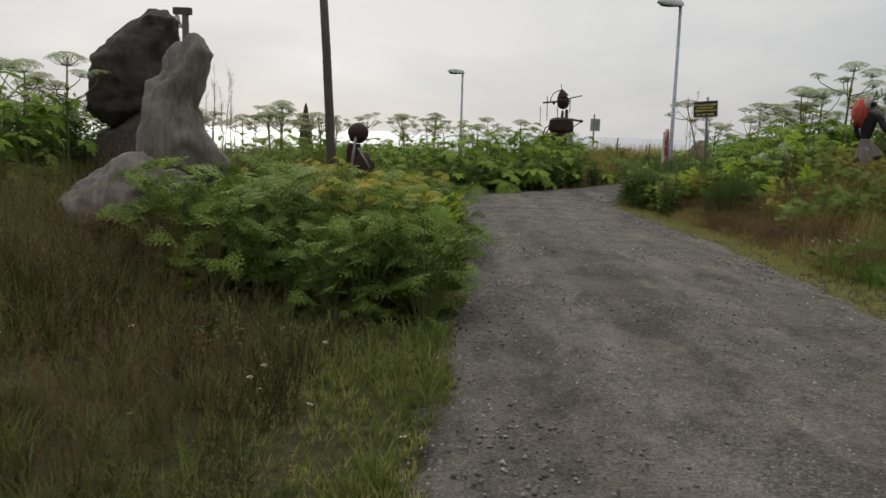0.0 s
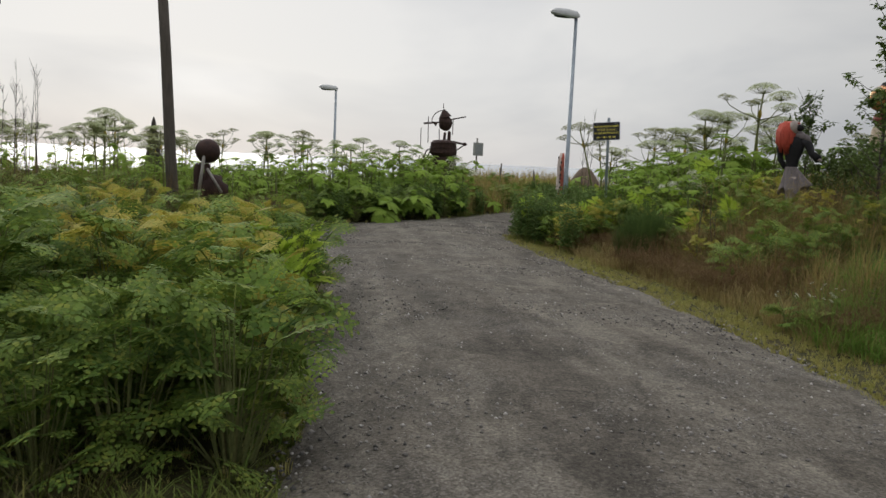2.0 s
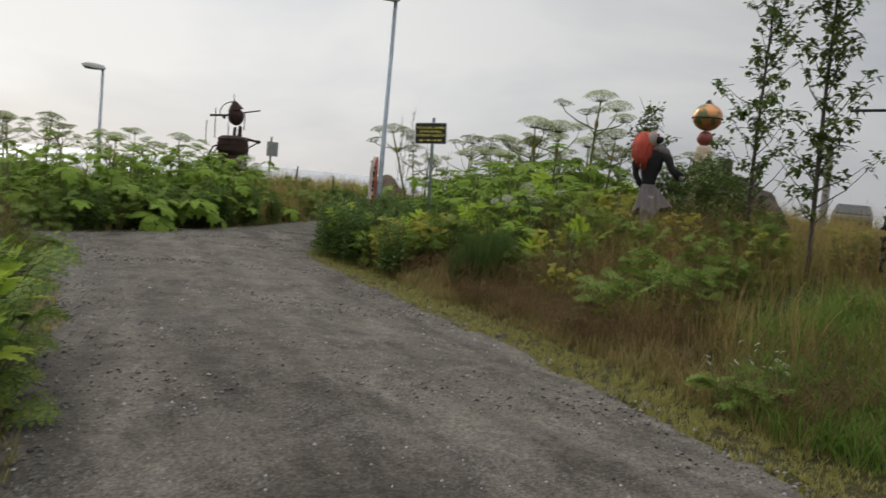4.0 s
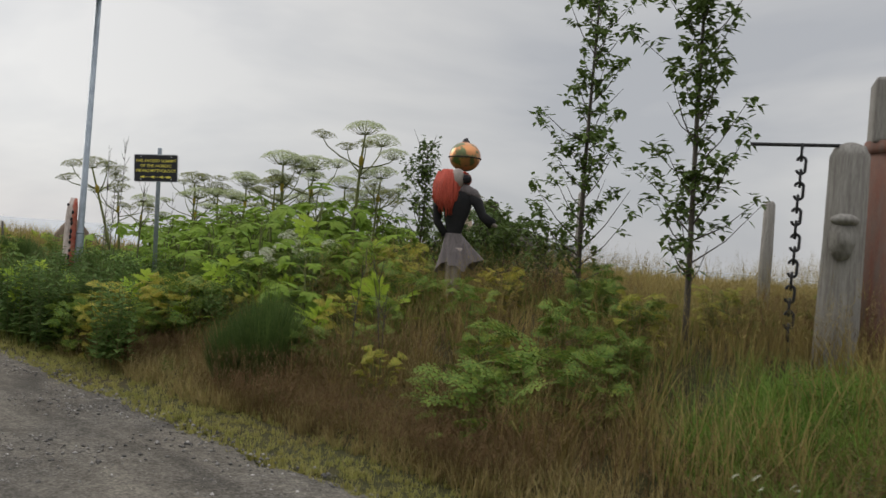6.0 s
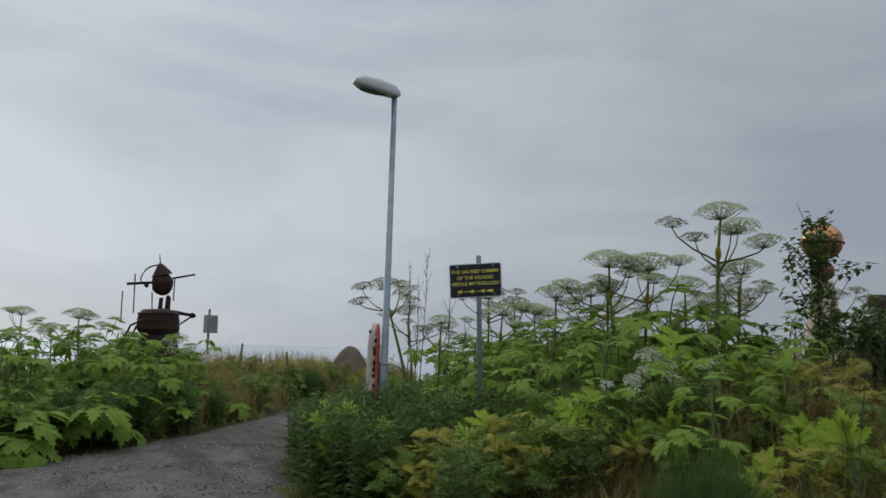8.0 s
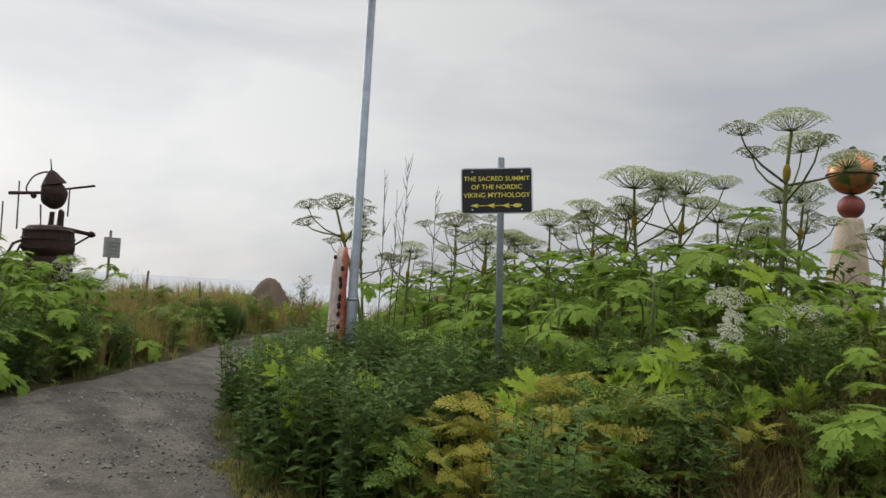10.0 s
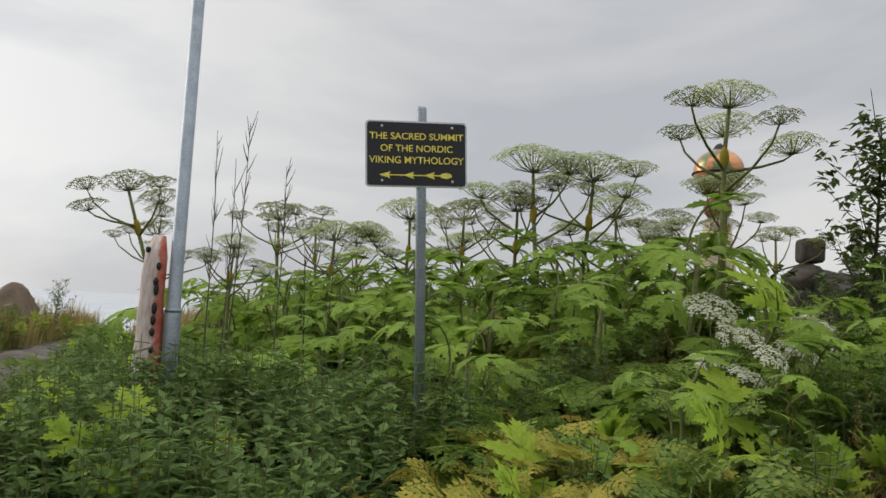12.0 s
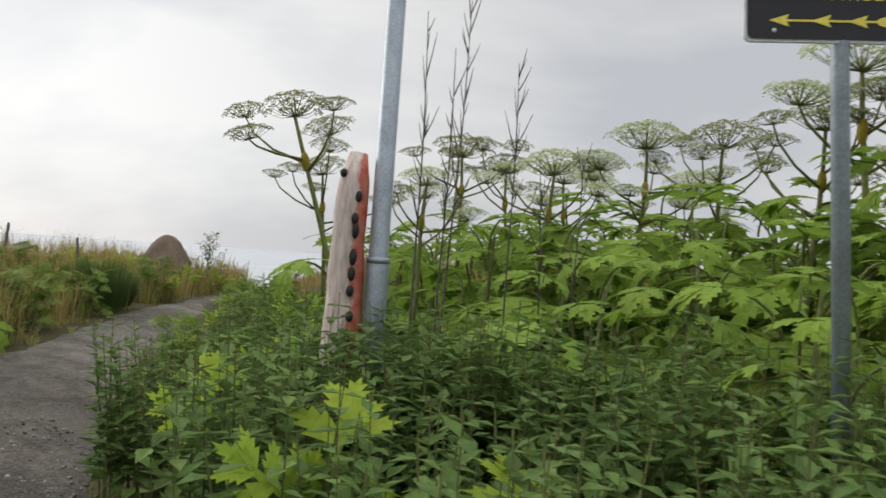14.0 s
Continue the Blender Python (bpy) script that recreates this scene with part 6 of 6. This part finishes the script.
grass("tan_bank_tufts", "soft tan grass along the foot of the bank", 24, 34000, 4.4, 6.4, 8.0, 17.8, 0.26, 0.0034, M_TAN, 0.50, right, 0.9, patchy=0.5)
seed_heads("tan_bank_grass", "tan seed heads on the upper bank", 11, 7000, 6, 16, 7, 20, 0.80, M_DRY, 1.5, right)
grass("green_bank_grass", "green grass between dry stems on the bank", 12, 18000, 4.5, 12, 5, 18, 0.42, 0.0050, M_GRASS, 1.3, right)
grass("lush_grass", "lush long green grass hanging over the verge", 13, 26000, 4.3, 7.2, 4.5, 10.8, 0.34, 0.0042, M_LUSH, 0.55, lambda x, y: x - 4.5 > (y - 9.3) * 0.7, 1.3)
grass("far_bank_grass", "tall brown grass on the far bank", 14, 40000, 4, 24, 25, 46, 1.05, 0.0075, M_DRY, 0.35, lambda x, y: (x < 2.5 + (y - 22.5) * 0.72) | (y > 42) | (x > 13 + (y - 25) * 0.7), 0.4)
grass("far_green_grass", "tall green grass on the far bank", 15, 16000, -8, 26, 22, 46, 0.80, 0.0090, M_GRASS, 0.25, lambda x, y: (x < 2.5 + (y - 22.5) * 0.72) | (x > 8 + (y - 22) * 0.65), 0.5)
grass("field_grass", "pale dry grass over the field", 16, 24000, 12, 40, 8, 40, 0.75, 0.0100, M_DRY, 1.0, None, 0.4)
grass("left_field_grass", "tall mixed grass over the left field", 17, 14000, -26, -6, 6, 34, 0.8, 0.0090, M_GRASS, 1.0, None, 0.4)
grass("hedge_foot_grass", "short grass at the foot of the hedge", 18, 6000, -3, 10, 20.8, 34, 0.16, 0.0050, M_LAWN, -0.02, lambda x, y: road_gap(x, y) < 0.8)
grass("bush_foot_grass", "grass at the foot of the roadside plants", 19, 7000, 4.0, 9, 17, 27, 0.30, 0.0042, M_GRASS, 0.0, lambda x, y: road_gap(x, y) < 1.2)

# broad-leaved weeds among the grass
weeds = Stock(*[nettles(260 + i, 0.42, 9, 0.20, "low green weeds growing through grass", 0.075, M_GRASS, "verge_weed") for i in range(2)])
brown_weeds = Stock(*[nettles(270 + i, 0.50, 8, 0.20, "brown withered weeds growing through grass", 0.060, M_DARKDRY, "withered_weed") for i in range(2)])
for x, y in scatter(31, 34, -5.5, -0.7, 1.8, 8.5, 0.6, None, 0.42):
    (weeds if random.Random(x).random() < 0.55 else brown_weeds).put(x, y, None, random.Random(y).uniform(0.6, 1.15))
for x, y in scatter(32, 44, 4.8, 10.5, 6.0, 17.0, 0.7, None, 0.5):
    (weeds if random.Random(x).random() < 0.6 else brown_weeds).put(x, y, None, random.Random(y).uniform(0.6, 1.2))
for x, y in scatter(33, 26, -7, 0.0, 9.0, 20.0, 0.5, None, 0.6):
    (weeds if random.Random(x).random() < 0.5 else brown_weeds).put(x, y, None, random.Random(y).uniform(0.8, 1.4))
for x, y in scatter(34, 16, 5.6, 8.6, 11.2, 16.6, 0.9, None, 0.6):
    ferny.put(x, y, None, random.Random(y).uniform(0.45, 0.7))

for x, y in scatter(35, 14, 5.4, 8.4, 10.8, 16.2, 0.9, None, 0.7):
    (ferny_yellow if random.Random(x).random() < 0.5 else ferny).put(x, y, None, random.Random(y).uniform(0.5, 0.8))
for x, y in scatter(36, 10, 4.9, 8.0, 4.6, 9.2, 0.6, None, 0.6):
    weeds.put(x, y, None, random.Random(y).uniform(0.9, 1.4))
for x, y in ((-2.2, 20.3), (-1.7, 20.2), (-2.9, 20.6)):
    ferny.put(x, y, None, 0.8)

for x, y in scatter(37, 26, 5.4, 13.5, 21.8, 36.5, 0.35, lambda x, y: 0.2 < x - (4.4 + 0.44 * (y - 20.5)) < 2.4, 0.5):
    (ferny if random.Random(x).random() < 0.5 else limey).put(x, y, None, random.Random(y).uniform(0.55, 0.85))

# daisies in the near verge
daisy_mesh = Geo()
for k in range(11):
    a = math.tau * k / 11
    daisy_mesh.add([(0.005 * math.cos(a), 0.005 * math.sin(a), 0.001), (0.015 * math.cos(a - 0.2), 0.015 * math.sin(a - 0.2), 0.004), (0.017 * math.cos(a), 0.017 * math.sin(a), 0.003), (0.015 * math.cos(a + 0.2), 0.015 * math.sin(a + 0.2), 0.004)], [(0, 1, 2, 3)], 0)
daisy_mesh.ball((0, 0, 0.002), (0.006, 0.006, 0.004), 1, 5, 9)
daisy_head = daisy_mesh.mesh("flower_head", [M_WHITE, M_YELLOW])
daisy_stem = Geo().tube([(0, 0, -0.26), (0.01, 0, -0.12), (0, 0, 0)], 0.0016, 4).mesh("stem", M_STEMG)
for i, (x, y) in enumerate(((-0.62, 3.75), (-0.95, 4.25), (-0.98, 4.05), (-0.90, 3.9), (-1.0, 5.0), (-0.7, 4.8), (-2.15, 2.75), (-0.15, 3.35), (-1.35, 3.4), (-1.8, 4.6), (-2.3, 4.1), (-0.5, 5.4))):
    d = thing("daisy", "small white daisy in the verge grass", "flower", pose(x, y, land1(x, y) + 0.25, 12 * math.sin(i), 14 * math.cos(2 * i), 30 * i), "daisies")
    part("flower_head", daisy_head, None, d)
    part("stem", daisy_stem, None, d)

# loose stones on the road
rng = np.random.default_rng(77)
n = 64000
x, y = rng.uniform(-0.6, 5.2, n), rng.uniform(1.5, 24, n)
ok = road_gap(x, y) < 0.10
edge_bias = np.exp(-np.abs(road_gap(x, y)) / 0.5)
ok &= rng.uniform(0, 1, n) < 0.30 + 0.6 * edge_bias + 0.55 * wave(x, y, 0.5)
x, y = x[ok], y[ok]
n = len(x)
size = 0.004 + 0.015 * rng.uniform(0, 1, n) ** 3
dirs = np.array([(1, 0, 0), (0, 1, 0), (-1, 0, 0), (0, -1, 0), (0, 0, 0.8), (0, 0, -0.5)], float)
v = dirs[None] * size[:, None, None] * rng.uniform(0.6, 1.4, (n, 6, 3))
ang = rng.uniform(0, 6.28, n)
ca, sa = np.cos(ang)[:, None], np.sin(ang)[:, None]
v = np.stack([v[..., 0] * ca - v[..., 1] * sa, v[..., 0] * sa + v[..., 1] * ca, v[..., 2]], -1)
v += np.stack([x, y, land(x, y) + 0.018 + 0.03 * ease(0, 1.2, -road_gap(x, y))], 1)[:, None]
t = np.array([(0, 1, 4), (1, 2, 4), (2, 3, 4), (3, 0, 4), (1, 0, 5), (2, 1, 5), (3, 2, 5), (0, 3, 5)])
stones = new("loose_gravel", tri_mesh("loose_gravel", v.reshape(-1, 3), (np.arange(n)[:, None, None] * 6 + t[None]).reshape(-1, 3), M_PEBBLE))
tagged(stones, "loose grey pebbles scattered on the road", "gravel", "", "stuff")
